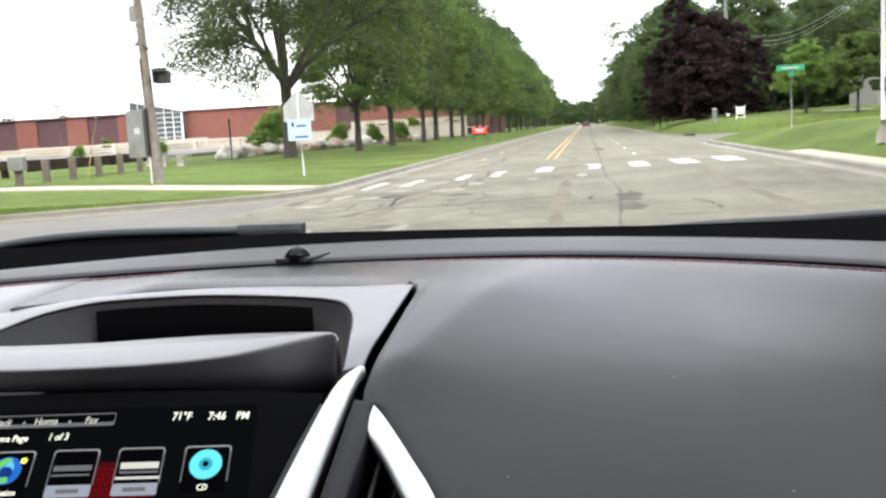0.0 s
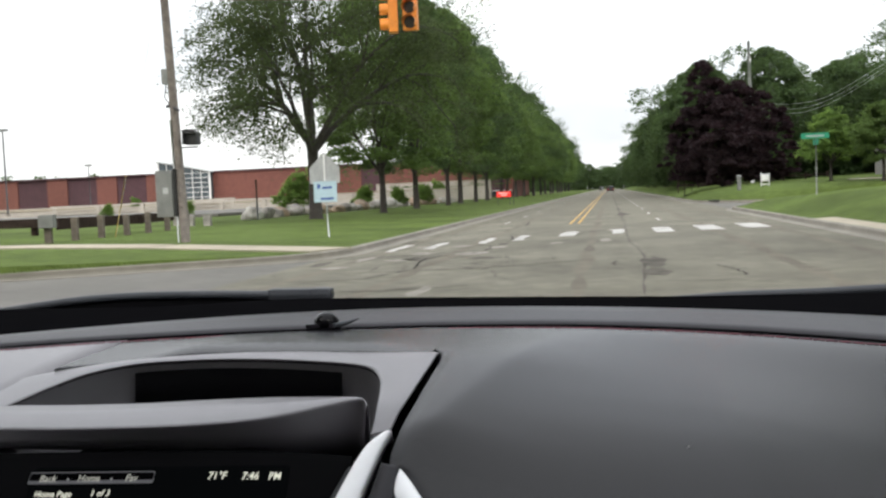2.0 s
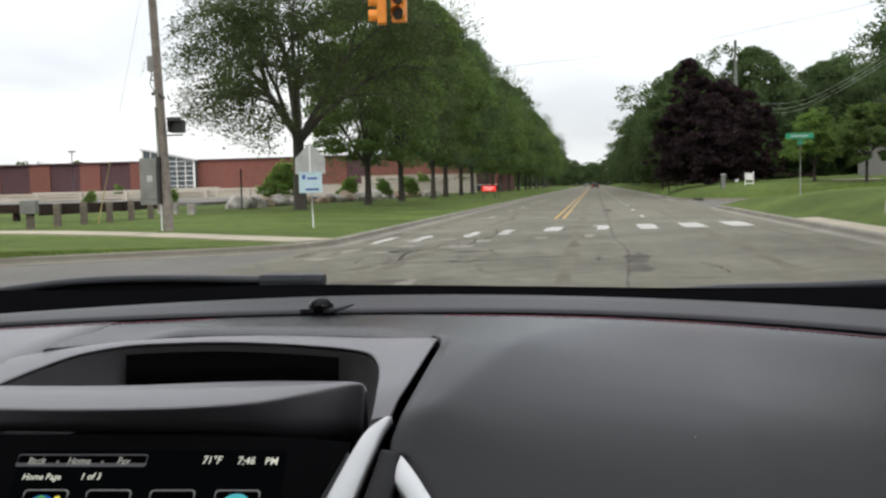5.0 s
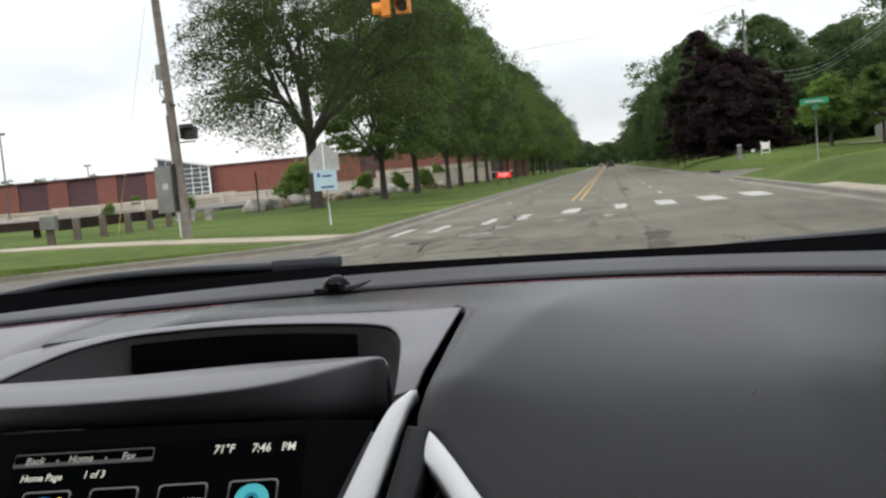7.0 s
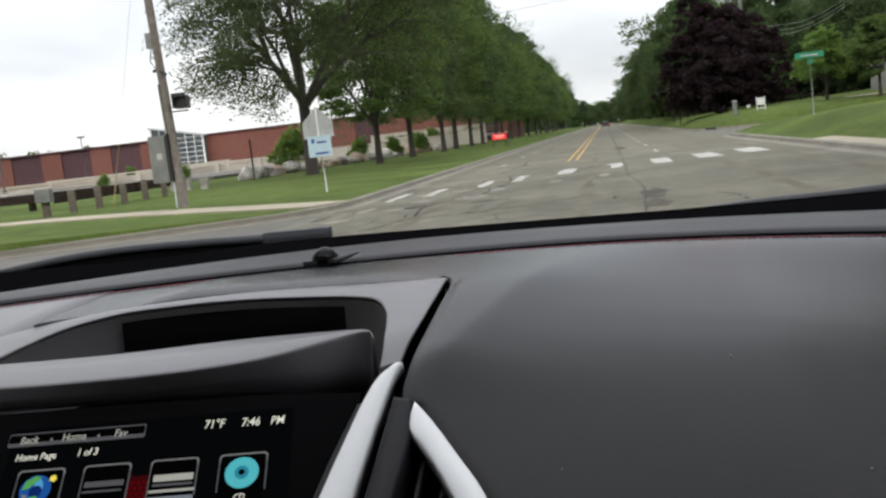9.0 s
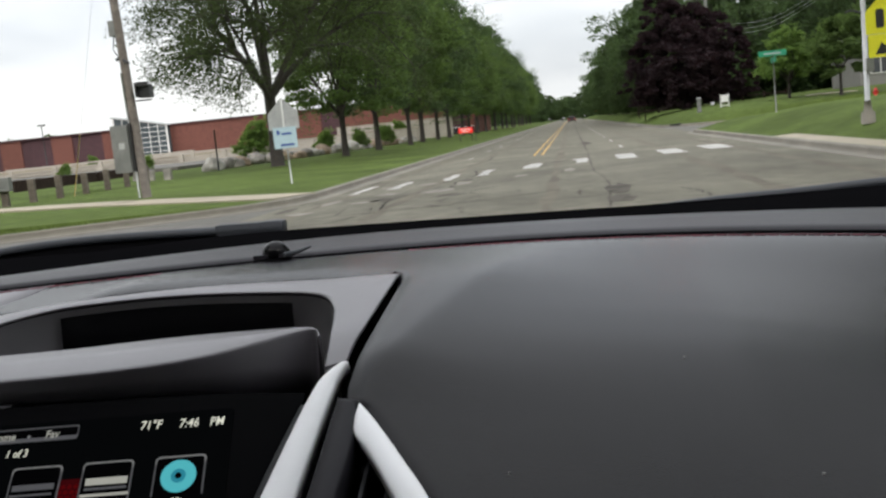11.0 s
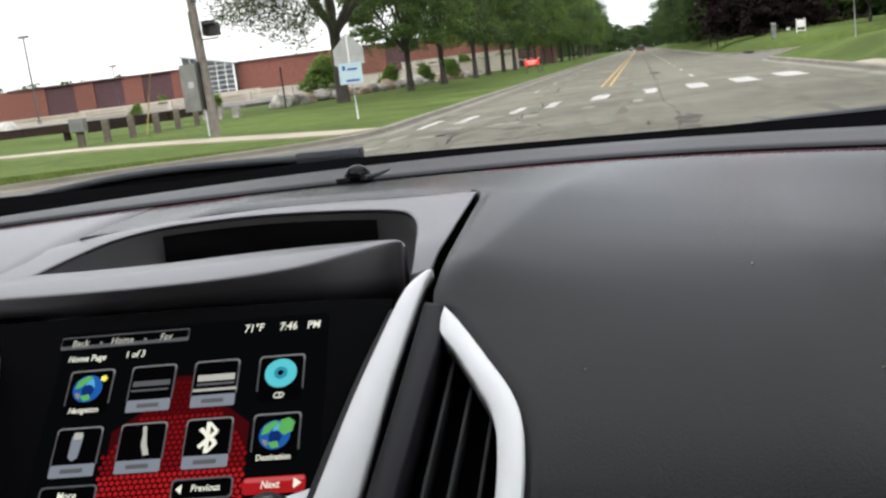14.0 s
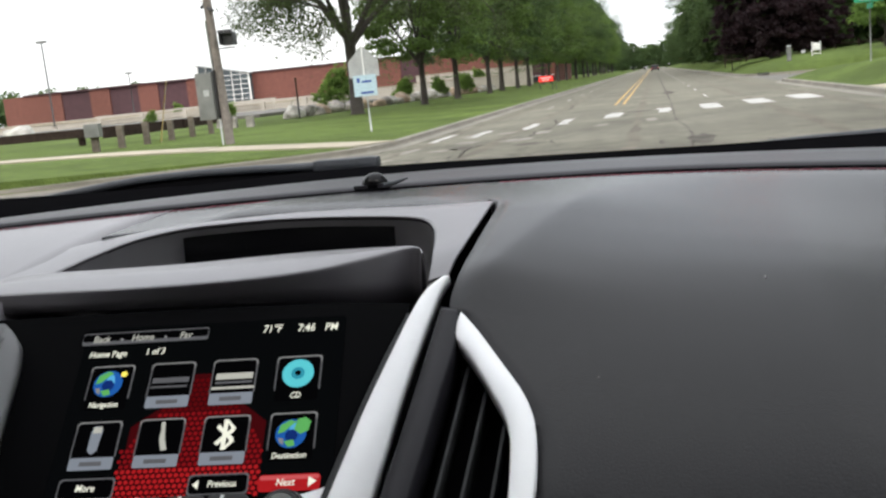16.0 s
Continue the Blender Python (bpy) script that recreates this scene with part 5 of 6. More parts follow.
for k, y in enumerate((82.5, 94, 105, 116, 127, 139, 151, 163, 176, 189, 202, 216, 231, 247, 264, 282, 302, 325, 350)):
    plant((row_b, row_c, row_b, row_c, row_b)[k % 5], -14.0 + rnd.uniform(-0.5, 0.5), y, 0.32, rnd.uniform(0, 360), rnd.uniform(0.98, 1.15), rnd.uniform(1.02, 1.2))

# row behind the camera and beside it, on the near lawn
near_a = tree("tree", (-12.6, 5.2 - 2.6, 0.25), tree_data(21, 13.0, 7.0, 0.36, 3.0, 16000, 0.15), M_LEAF, "broad leafy tree on the shaded lawn", "trees on the near lawn", rz=0)
for x, y, s in ((-12.2, -7.5, 0.9), (-10.8, -17.0, 0.95), (-10.4, -27.5, 1.0), (-11.5, -40, 1.05), (-20.0, -4.0, 0.85), (-21, -20, 0.9), (-22, 2.0, 0.7)):
    plant(near_a, x, y, 0.27, rnd.uniform(0, 360), s)

# oaks on the right lawn
oak = tree("tree", (11.2, 12.0, 1.0), tree_data(31, 15.0, 8.2, 0.45, 3.8, 19000, 0.17), M_LEAF, "old broad tree on the rising lawn", "trees on the rising lawn", rz=25)
for x, y, s in ((12.0, -17.0, 1.05), (11.5, -40, 0.95), (26, 2, 0.9), (30, 30, 1.0)):
    plant(oak, x, y, 1.0, rnd.uniform(0, 360), s)

tree("tree", (23.0, 62.0, 1.1), tree_data(35, 14.0, 7.4, 0.40, 3.6, 42000, 0.13, droop=0.6, fill=0.5, low=0.36), M_LEAF_DARK, "tall dark green tree behind the gardens", "trees on the rising lawn")
hedge = tree("shrub", (12, 100, 0.9), tree_data(72, 4.6, 3.4, 0.08, 0.4, 7000, 0.2, droop=1.2, shape="round", clear=0.05), M_LEAF_DARK, "dense dark green undergrowth below the trees", "undergrowth")
# beyond the right street: purple-leaved tree and a dark row
wood_41, crown_41, size_41 = tree_data(41, 8.0, 3.8, 0.26, 1.5, 14000, 0.14, droop=2.0, shape="round", clear=0.15)
purple = tree("tree", (9.25, 82.0, 0.85), (wood_41, np.concatenate([crown_41, lobes(56000, [(-1.6, 0.0, 2.2, 0.9, 10.4), (-0.4, 0.4, 2.7, 0.7, 8.9), (1.2, -0.3, 3.2, 0.5, 8.5), (3.0, 0.2, 2.8, 0.5, 7.6), (4.5, 0.3, 2.0, 0.6, 6.4), (0.2, -1.6, 3.6, 0.4, 7.2), (-2.9, -0.6, 2.2, 0.6, 6.2)], 4)]), size_41), M_LEAF_PURPLE, "dark purple-leaved tree with a dense crown on the lawn", rz=0)
big = tree("tree", (9.8, 104.0, 1.0), tree_data(51, 12.6, 5.6, 0.32, 2.2, 42000, 0.155, droop=1.5, clear=0.12, fill=0.65, low=0.12), M_LEAF_DARK, "tall dense green tree beside the road", "trees beyond the purple tree", rz=120)
for k, y in enumerate((116, 129, 142, 157, 173, 190, 210, 232, 256, 282, 310, 340)):
    plant(big, 9.8 + rnd.uniform(-0.6, 0.8), y, 1.0, rnd.uniform(0, 360), rnd.uniform(0.9, 1.08))
for x, y, s in ((15.8, 100, 1.02), (24.4, 110, 0.98), (32.5, 110, 1.1), (32, 80, 1.0), (38, 95, 1.15), (46, 85, 1.1), (30, 125, 1.15), (58, 90, 1.2), (45, 60, 1.0), (60, 66, 1.1), (72, 80, 1.2), (40, 140, 1.2), (22, 140, 1.1)):
    plant(big, x, y, 1.2, rnd.uniform(0, 360), s)
light = tree("tree", (14.2, 66.0, 1.1), tree_data(61, 4.5, 2.0, 0.10, 1.2, 15000, 0.085, droop=0.3, shape="round", fill=0.55, low=0.30), M_LEAF_LIGHT, "small bright green tree in the garden", "small garden trees", rz=0)
tree("tree", (16.1, 61.0, 1.1), tree_data(63, 4.6, 1.9, 0.09, 1.3, 22000, 0.085, droop=0.4, shape="round", fill=0.6, low=0.24), M_LEAF, "small round green tree before the grey house", "small garden trees")

for k in range(9):
    plant(big, -16 + 4.2 * k, 395 + 5 * (k % 2), 0.2, rnd.uniform(0, 360), 0.62 + 0.1 * (k % 3))

for k in range(14):
    plant(hedge, -30 + 4.5 * k, 385 + 4 * (k % 2), 0.0, rnd.uniform(0, 360), 1.3)

# shrubs before the school
shrub = tree("shrub", (-22.8, 69.0, 0.4), tree_data(71, 2.9, 1.5, 0.06, 0.5, 4800, 0.12, droop=0.8, shape="round", clear=0.1, fill=0.35, low=0.06), M_LEAF_LIGHT, "bushy light green shrub behind the boulders", "shrubs behind the boulders")
for x, y, s in ((-19.5, 76.0, 0.62), (-17.5, 92, 0.62), (-18.4, 84, 0.58), (-20, 104, 0.7), (-22, 125, 0.9), (-31, 68, 0.4), (-43, 78, 0.42), (-62, 120, 0.7)):
    plant(shrub, x, y, 0.4, rnd.uniform(0, 360), s)
for k in range(22):
    plant(hedge, 9 + 3.3 * (k % 11) + rnd.uniform(-1, 1), 112 + 16 * (k // 11) + rnd.uniform(-3, 3) - 0.9 * (k % 11), 0.9, rnd.uniform(0, 360), rnd.uniform(0.8, 1.15))
for k in range(8):
    plant(hedge, 36 + 6 * k, 78 - 3 * k, 1.0, rnd.uniform(0, 360), rnd.uniform(0.8, 1.1))
for k in range(10):
    plant(hedge, 8.5 + rnd.uniform(-0.5, 1.5), 120 + 12 * k, 0.8, rnd.uniform(0, 360), 0.9)
for x, y, s in ((-76, 92, 1.1), (-80, 96, 1.2), (-86, 95, 1.1)):
    plant(shrub, x, y, 0.4, rnd.uniform(0, 360), s)

# distant wood that closes the view
wood = bmesh.new()
rs = np.random.RandomState(9)
pts = []
for k in range(200):
    if k < 120:
        x, y = rs.uniform(-260, 260), rs.uniform(430, 520)
    else:
        x, y = (rs.uniform(60, 160) if k < 160 else rs.uniform(-260, -190)), rs.uniform(-60, 420)
    h = rs.uniform(9, 13) if abs(x) < 14 else rs.uniform(11, 17)
    n = 520
    c = rs.normal(0, 1, (n, 3))
    c /= np.linalg.norm(c, axis=1)[:, None]
    c *= (rs.uniform(0.55, 1.0, (n, 1))) * np.array([5.5, 5.5, h * 0.45])
    pts.append(c + np.array([x, y, h * 0.52]))
me = leaf_mesh("far_wood", np.concatenate(pts), 0.75, 3, 0.6)
me.materials.append(M_LEAF_DARK)
tagged(new("far_wood", me), "distant dense green wood that closes the view", "wood", kind="stuff")
wood.free()


# ---- the school across the lawn ----
def school():
    Y, D = 170.0, 34.0
    s = thing("school_building", (0, 0, 0), "long red brick school with dark brick panels and glazed entrance", "building")
    z0, z1 = 1.75, 7.1
    spans = [(-125, -112.2, 0), (-112.2, -106.0, 1), (-106.0, -101.8, 0), (-101.8, -95.7, 1), (-95.7, -91.6, 0), (-91.6, -85.6, 1), (-85.6, -44, 0), (-44, -40, 1), (-40, -22, 0), (-22, -18, 1), (-18, -16.5, 0)]
    for a, b, dark in spans:
        part("wall_panel", boxm(a, b, Y + (0.25 if dark else 0.0), Y + D, z0 if b < -39 else 0.2, z1 - (0.15 if dark else 0)), M_BRICK_DARK if dark else M_BRICK, s, "dark brick panel" if dark else "red brick wall")
    part("roof", boxm(-120.3, -16.2, Y - 0.3, Y + D + 0.3, z1, z1 + 0.28), M_BRICK_DARK, s, "thin dark roof edge")
    part("base_wall", boxm(-125, -40, Y - 0.4, Y + D, 0.2, z0), M_BEIGE, s, "pale precast base wall")
    part("canopy", boxm(-100, -56, Y - 9, Y - 0.4, 1.35, 1.95), M_BEIGE, s, "pale flat canopy before the entrance")
    for x in (-98, -90, -82, -74, -66, -58):
        part("column", tubem([(x, Y - 8, 0.2), (x, Y - 8, 1.36)], [0.3, 0.3], 10), M_WHITE, s)
    for x in (-112, -104, -54, -46, -38, -30, -22):
        w = part("window", boxm(x, x + 5.2, Y - 0.48, Y - 0.38, 0.65, 1.45), M_WINDOW, s)
        part("frame", boxm(x - 0.1, x + 5.3, Y - 0.46, Y - 0.39, 1.45, 1.55), M_WHITE, w)
    # white framed doors under the canopy
    for k in range(6):
        x = -78.5 + 1.7 * k
        d = part("entrance_door", boxm(x, x + 1.6, Y - 1.2, Y - 1.1, 0.3, 1.4), M_SKYGLASS, s, "glazed entrance door in a white frame")
        part("door_frame", boxm(x - 0.08, x + 0.08, Y - 1.3, Y - 1.1, 0.3, 1.4), M_WHITE, d)
        part("door_frame", boxm(x, x + 1.6, Y - 1.3, Y - 1.1, 0.75, 0.85), M_WHITE, d)
    # glazed wedge over the entrance
    xa, xb, yf = -82.3, -72.3, Y - 1.5
    ztop = lambda x: 9.3 - 2.2 * (x - xa) / (xb - xa)
    bm = bmesh.new()
    pts = [(xa, z0), (xb, z0), (xb, ztop(xb)), (xa, ztop(xa))]
    lo = [bm.verts.new((x, yf, z)) for x, z in pts]
    hi = [bm.verts.new((x, Y + 1, z)) for x, z in pts]
    bm.faces.new(lo), bm.faces.new(hi[::-1])
    for k in range(4):
        bm.faces.new((lo[k], lo[(k + 1) % 4], hi[(k + 1) % 4], hi[k]))
    bmesh.ops.recalc_face_normals(bm, faces=bm.faces)
    g = part("glazed_entrance", bm, M_SKYGLASS, s, "glass entrance block under a sloping roof")
    for k in range(7):
        x = xa + (xb - xa) * k / 6
        w = 0.28 if k in (0, 6) else 0.09
        part("mullion", boxm(x - w / 2, x + w / 2, yf - 0.12, yf + 0.02, z0, ztop(x)), M_WHITE, g)
    for k in range(7):
        z = z0 + (ztop(xb) - z0) * k / 6
        part("mullion", boxm(xa, xb, yf - 0.10, yf + 0.02, z - 0.045, z + 0.045), M_WHITE, g)
    part("sloping_roof", loft([[Vector((xa - 0.4, yf - 0.4, ztop(xa) + 0.06)), Vector((xb + 0.4, yf - 0.4, ztop(xb) + 0.0))], [Vector((xa - 0.4, Y + 2, ztop(xa) + 0.06)), Vector((xb + 0.4, Y + 2, ztop(xb) + 0.0))], [Vector((xa - 0.4, Y + 2, ztop(xa) + 0.3)), Vector((xb + 0.4, Y + 2, ztop(xb) + 0.22))], [Vector((xa - 0.4, yf - 0.4, ztop(xa) + 0.3)), Vector((xb + 0.4, yf - 0.4, ztop(xb) + 0.22))]], closed=True, smooth_on=False), M_GALV, g)
    return s


school()
tagged(part("road_car_park", slab([(-150, 64), (-27, 64), (-23, 160), (-150, 160)], 0.40, 0.62), M_ASPHALT_SIDE), "grey asphalt car park before the school", "car park", kind="structure")
for k, (x0, x1, y, h) in enumerate([(-118, -46, 150, 0.95), (-110, -34, 128, 0.85), (-96, -40, 104, 0.75), (-36, -17.6, 112, 1.35), (-34, -16.9, 140, 2.6)]):
    w = thing("retaining_wall", (0, 0, 0), "low pale concrete wall before the school", "wall", "low walls before the school")
    part("wall_body", boxm(x0, x1, y, y + 0.5, 0.3, 0.5 + h, 0.03), M_BEIGE, w)
    part("coping", boxm(x0 - 0.1, x1 + 0.1, y - 0.08, y + 0.58, 0.5 + h, 0.62 + h, 0.02), M_SIDEWALK, w)


def ramp_railing(x0, x1, y, z0, z1):
    """A ramp with three pale rails on square posts; it climbs from z0 to z1."""
    r = thing("ramp_railing", (0, 0, 0), "pale painted rails along the ramp before the school", "railing", "ramp railings")
    n = max(2, round((x1 - x0) / 5.0))
    for k in range(n + 1):
        x, z = x0 + (x1 - x0) * k / n, z0 + (z1 - z0) * k / n
        part("post", boxm(x - 0.22, x + 0.22, y - 0.2, y + 0.2, 0.3, z + 1.15, 0.02), M_BEIGE, r)
    for h in (0.25, 0.62, 1.0):
        part("rail", loft([[Vector((x0, y - 0.12, z0 + h)), Vector((x1, y - 0.12, z1 + h))], [Vector((x0, y + 0.12, z0 + h)), Vector((x1, y + 0.12, z1 + h))], [Vector((x0, y + 0.12, z0 + h + 0.16)), Vector((x1, y + 0.12, z1 + h + 0.16))], [Vector((x0, y - 0.12, z0 + h + 0.16)), Vector((x1, y - 0.12, z1 + h + 0.16))]], closed=True, smooth_on=False), M_BEIGE, r)


ramp_railing(-64, -42, 104, 0.45, 0.75), ramp_railing(-40, -26, 96, 0.45, 0.55), ramp_railing(-30, -19, 122, 0.5, 0.6)


def lamp_post(x, y, h):
    p = thing("lamp_post", (x, y, 0.4), "tall dark car park lamp post with a flat head", "lamp post", "car park lamp posts")
    part("foot", tubem([(0, 0, 0), (0, 0, 0.7)], [0.28, 0.26], 12), M_BEIGE, p)
    part("shaft", tubem([(0, 0, 0.6), (0, 0, h)], [0.10, 0.07], 8), M_BLACK, p)
    part("head", boxm(-0.55, 0.55, -0.25, 0.25, h - 0.05, h + 0.22, 0.05), M_GREYBOX, p)


lamp_post(-67.4, 100, 10.1), lamp_post(-80, 140, 7.6), lamp_post(-104, 120, 8.0)


# ---- boulders along the lawn ----
def boulder(x, y, z, sx, sy, sz, material, seed):
    bm = bmesh.new()
    bmesh.ops.create_icosphere(bm, subdivisions=3, radius=1.0)
    o = Vector((seed * 3.7, seed * 1.3, 0))
    for v in bm.verts:
        n = noise.noise(v.co * 0.9 + o) * 0.40 + noise.noise(v.co * 2.4 + o) * 0.16
        c = v.co * (1 + n)
        c.z = max(c.z, -0.55)
        v.co = Vector((c.x * sx, c.y * sy, (c.z + 0.5) * sz))
    b = smooth(bm)
    ob = part("boulder", b, material)
    ob.matrix_basis = pose(x, y, z, 0, 0, seed * 47 % 360)
    return tagged(ob, "rough weathered boulder on the edge of the lawn", "boulder", "boulders along the lawn")


rnd = random.Random(5)
for k in range(34):
    f = k / 33
    y = 51 + 54 * f
    x = -19.6 + 2.0 * f + rnd.uniform(-0.3, 0.3)
    big_one = 0.62 if k < 5 else rnd.uniform(0.48, 0.72)
    boulder(x, y + rnd.uniform(-0.3, 0.3), 0.33, rnd.uniform(0.85, 1.15) * big_one, 0.85 * big_one, rnd.uniform(0.55, 0.78) * big_one, (M_STONE, M_STONE_B, M_STONE_C)[rnd.randint(0, 2)], k + 1)
for k, (x, y) in enumerate([(-36, 50), (-41, 52)]):
    boulder(x, y, 0.36, 1.3, 0.9, 0.7, (M_STONE_C, M_STONE_B)[k % 2], 60 + k)

# ---- timber posts with a rail ----
POSTS = [(-16.4, 26.2), (-16.6, 28.0), (-16.6, 29.6), (-16.7, 31.5), (-16.9, 33.5), (-17.1, 35.5), (-17.2, 37.5)]
for k, (x, y) in enumerate(POSTS):
    p = thing("timber_post", (x, y, 0.30), "short weathered square timber post on the lawn", "post", "timber posts", rz=14)
    part("post", boxm(-0.10, 0.10, -0.10, 0.10, -0.2, 0.80 - 0.03 * (k % 2), 0.02), M_POST, p)
    if k == 0:
        part("meter_box", boxm(-0.22, 0.22, -0.22, 0.12, 0.50, 0.90, 0.02), M_GREYBOX, p, "grey metal box on the post")
rail = thing("timber_rail", (0, 0, 0), "dark timber guard rail behind the posts", "rail")
for (xa, ya), (xb, yb) in zip(POSTS[1:], POSTS[2:]):
    part("board", loft([[Vector((xa - 0.55, ya, z)), Vector((xb - 0.55, yb, z))] for z in (0.70, 1.04)] + [[Vector((xa - 0.65, ya, z)), Vector((xb - 0.65, yb, z))] for z in (1.04, 0.70)], closed=True, smooth_on=False), M_RAIL, rail)
part("board", boxm(-46, -17.4, 34.0, 34.15, 0.68, 1.02), M_RAIL, rail)
for x in (-22, -27, -32, -37, -42):
    part("rail_post", boxm(x - 0.1, x + 0.1, 34.15, 34.35, 0.1, 1.0), M_RAIL, rail)

# ---- utility pole with cabinet and walking signal ----
pole = thing("utility_pole", (-11.75, 25.5, 0.2), "weathered wooden utility pole beside the pavement", "utility pole")
px = lambda z: -0.036 * z
part("shaft", tubem([(0, 0, -0.3), (px(3), 0, 3), (px(6), 0, 6), (px(9.6), 0, 9.6)], [0.135, 0.122, 0.115, 0.10], 14), M_POLE, pole)
cab = part("cabinet", boxm(-0.72, -0.22, -0.22, 0.20, 0.80, 2.10, 0.02), M_GREYBOX, pole, "grey metal signal cabinet")
part("cabinet_door", boxm(-0.62, -0.24, -0.235, -0.222, 0.95, 2.02), M_GREYBOX, cab)
part("cabinet_label", boxm(-0.50, -0.34, -0.243, -0.236, 1.45, 1.62), M_GALV, cab)
part("cabinet_side", boxm(-0.198, -0.14, -0.20, 0.16, 0.83, 2.14), M_BLACK, cab)
part("conduit", tubem([(-0.17, -0.10, 0.0), (-0.20, -0.10, 2.4), (-0.21, -0.13, 3.5)], [0.025, 0.025, 0.025], 6), M_GALV, pole)
part("junction_box", boxm(-0.42, -0.24, -0.10, 0.08, 4.50, 4.92, 0.02), M_GREYBOX, pole)
part("loop_wire", tubem([(-0.33, 0, 4.50), (-0.40, 0, 4.15), (-0.28, 0, 3.95), (-0.16, -0.1, 3.85)], [0.015] * 4, 5), M_BLACK, pole)
part("bracket", tubem([(-0.34, 0, 3.88), (-0.22, -0.05, 3.90), (0.08, -0.16, 3.74)], [0.05, 0.04, 0.04], 6), M_BLACK, pole)
for z in (2.72, 3.20):
    part("signal_arm", tubem([(0.05, 0, z), (0.50, 0, z)], [0.022, 0.022], 6), M_BLACK, pole)
ped = part("walking_signal", boxm(0.20, 0.54, -0.16, 0.14, 2.78, 3.14, 0.03), M_BLACK, pole, "black walking signal, unlit")
part("hood", boxm(0.18, 0.56, -0.30, -0.15, 3.09, 3.16, 0.01), M_BLACK, ped)
part("hood_side", boxm(0.18, 0.22, -0.28, -0.15, 2.80, 3.09), M_BLACK, ped)
guy = thing("guy_wire", (0, 0, 0), "thin guy wire with a yellow guard", "guy wire")
part("wire", tubem([(-16.35, 30.0, 0.2), (-12.0, 25.6, 8.2)], [0.004, 0.004], 4), M_GALV, guy)
part("guard", tubem([(-16.30, 29.95, 0.35), (-15.25, 28.9, 2.30)], [0.02, 0.02], 6), M_GUARD, guy, "yellow plastic guard")
far_pole = thing("utility_pole", (14.0, 12.6, 1.1), "weathered wooden utility pole on the lawn", "utility pole")
part("shaft", tubem([(0, 0, -0.4), (0, 0, 4), (0.02, 0, 9.0)], [0.16, 0.14, 0.12], 12), M_POLE, far_pole)
third = thing("utility_pole", (15.5, 46.0, 0.9), "grey wooden utility pole behind the lawn", "utility pole")
part("shaft", tubem([(0, 0, -0.4), (0.1, 0, 5), (0.25, 0, 10.8)], [0.16, 0.14, 0.11], 12), M_POLE, third)
part("crossarm", boxm(-1.0, 1.4, -0.06, 0.06, 10.0, 10.12), M_POLE, third)
pale = thing("utility_pole", (13.4, 95.0, 0.9), "pale grey utility pole among the trees", "utility pole")
part("shaft", tubem([(0, 0, -0.4), (0, 0, 6), (-0.1, 0, 13.5)], [0.19, 0.17, 0.13], 12), M_GALV, pale)
part("insulator", tubem([(0, -0.15, 11.6), (0, -0.15, 12.0)], [0.08, 0.06], 8), M_WHITE, pale)


# ---- traffic signals on a span wire ----
def signal_head(parent, x, y, z, turn, lit):
    m = pose(x, y, z, 0, 0, turn)

    def at(bm):
        bmesh.ops.transform(bm, matrix=m, verts=bm.verts)
        return bm
    h = part("signal_head", at(boxm(-0.17, 0.17, -0.10, 0.12, -0.53, 0.53, 0.025)), M_SIGNALYEL, parent, "yellow three-lamp signal head")
    for k, zz in enumerate((0.35, 0.0, -0.35)):
        lamp = part("lens", at(tubem([(0, -0.10, zz), (0, -0.125, zz)], [0.145, 0.135], 18)), M_RED_LAMP if lit and k == 0 else M_LENS_OFF, h)
        bm = bmesh.new()
        rings = []
        for y0, r in ((-0.10, 0.16), (-0.30, 0.155)):
            rings.append([bm.verts.new((r * cos(a), y0, zz + r * sin(a) + 0.005)) for a in [radians(-35 + 250 * i / 16) for i in range(17)]])
        for i in range(16):
            bm.faces.new((rings[0][i], rings[0][i + 1], rings[1][i + 1], rings[1][i])).smooth = True
        part("visor", at(bm), M_SIGNALYEL, h)
    return h


def traffic_signal(x, y, z, hang):
    t = thing("traffic_signal", (x, y, z), "yellow hanging traffic signal showing a red light", "traffic light", "signals over the crossing", rz=0)
    signal_head(t, 0.20, 0, 0, 0, True)
    signal_head(t, -0.24, 0.05, -0.02, -78, False)
    part("hanger", tubem([(0, 0, 0.52), (0, 0, hang)], [0.03, 0.03], 6), M_GALV, t)
    part("top_plate", boxm(-0.35, 0.35, -0.05, 0.05, 0.53, 0.60, 0.01), M_SIGNALYEL, t)


traffic_signal(-4.65, 22.5, 5.72, 0.95), traffic_signal(1.92, 19.0, 6.00, 0.85)
wire = thing("span_wire", (0, 0, 0), "thin dark cable across the road", "cable", "cables over the road")
part("cable", tubem([(-11.95, 25.5, 7.3), (-8.3, 24.0, 6.87), (-4.65, 22.5, 6.67), (-1.4, 20.8, 6.70), (1.92, 19.0, 6.85), (7.5, 16.2, 7.3), (14.0, 12.6, 8.1)], [0.018] * 7, 5), M_BLACK, wire)
wire2 = thing("span_wire", (0, 0, 0), "thin dark cable across the road", "cable", "cables over the road")
part("cable", tubem([(-22, 60, 8.6), (-8, 56, 7.9), (4, 52, 8.2), (15.7, 46, 9.6)], [0.007] * 4, 4), M_BLACK, wire2)
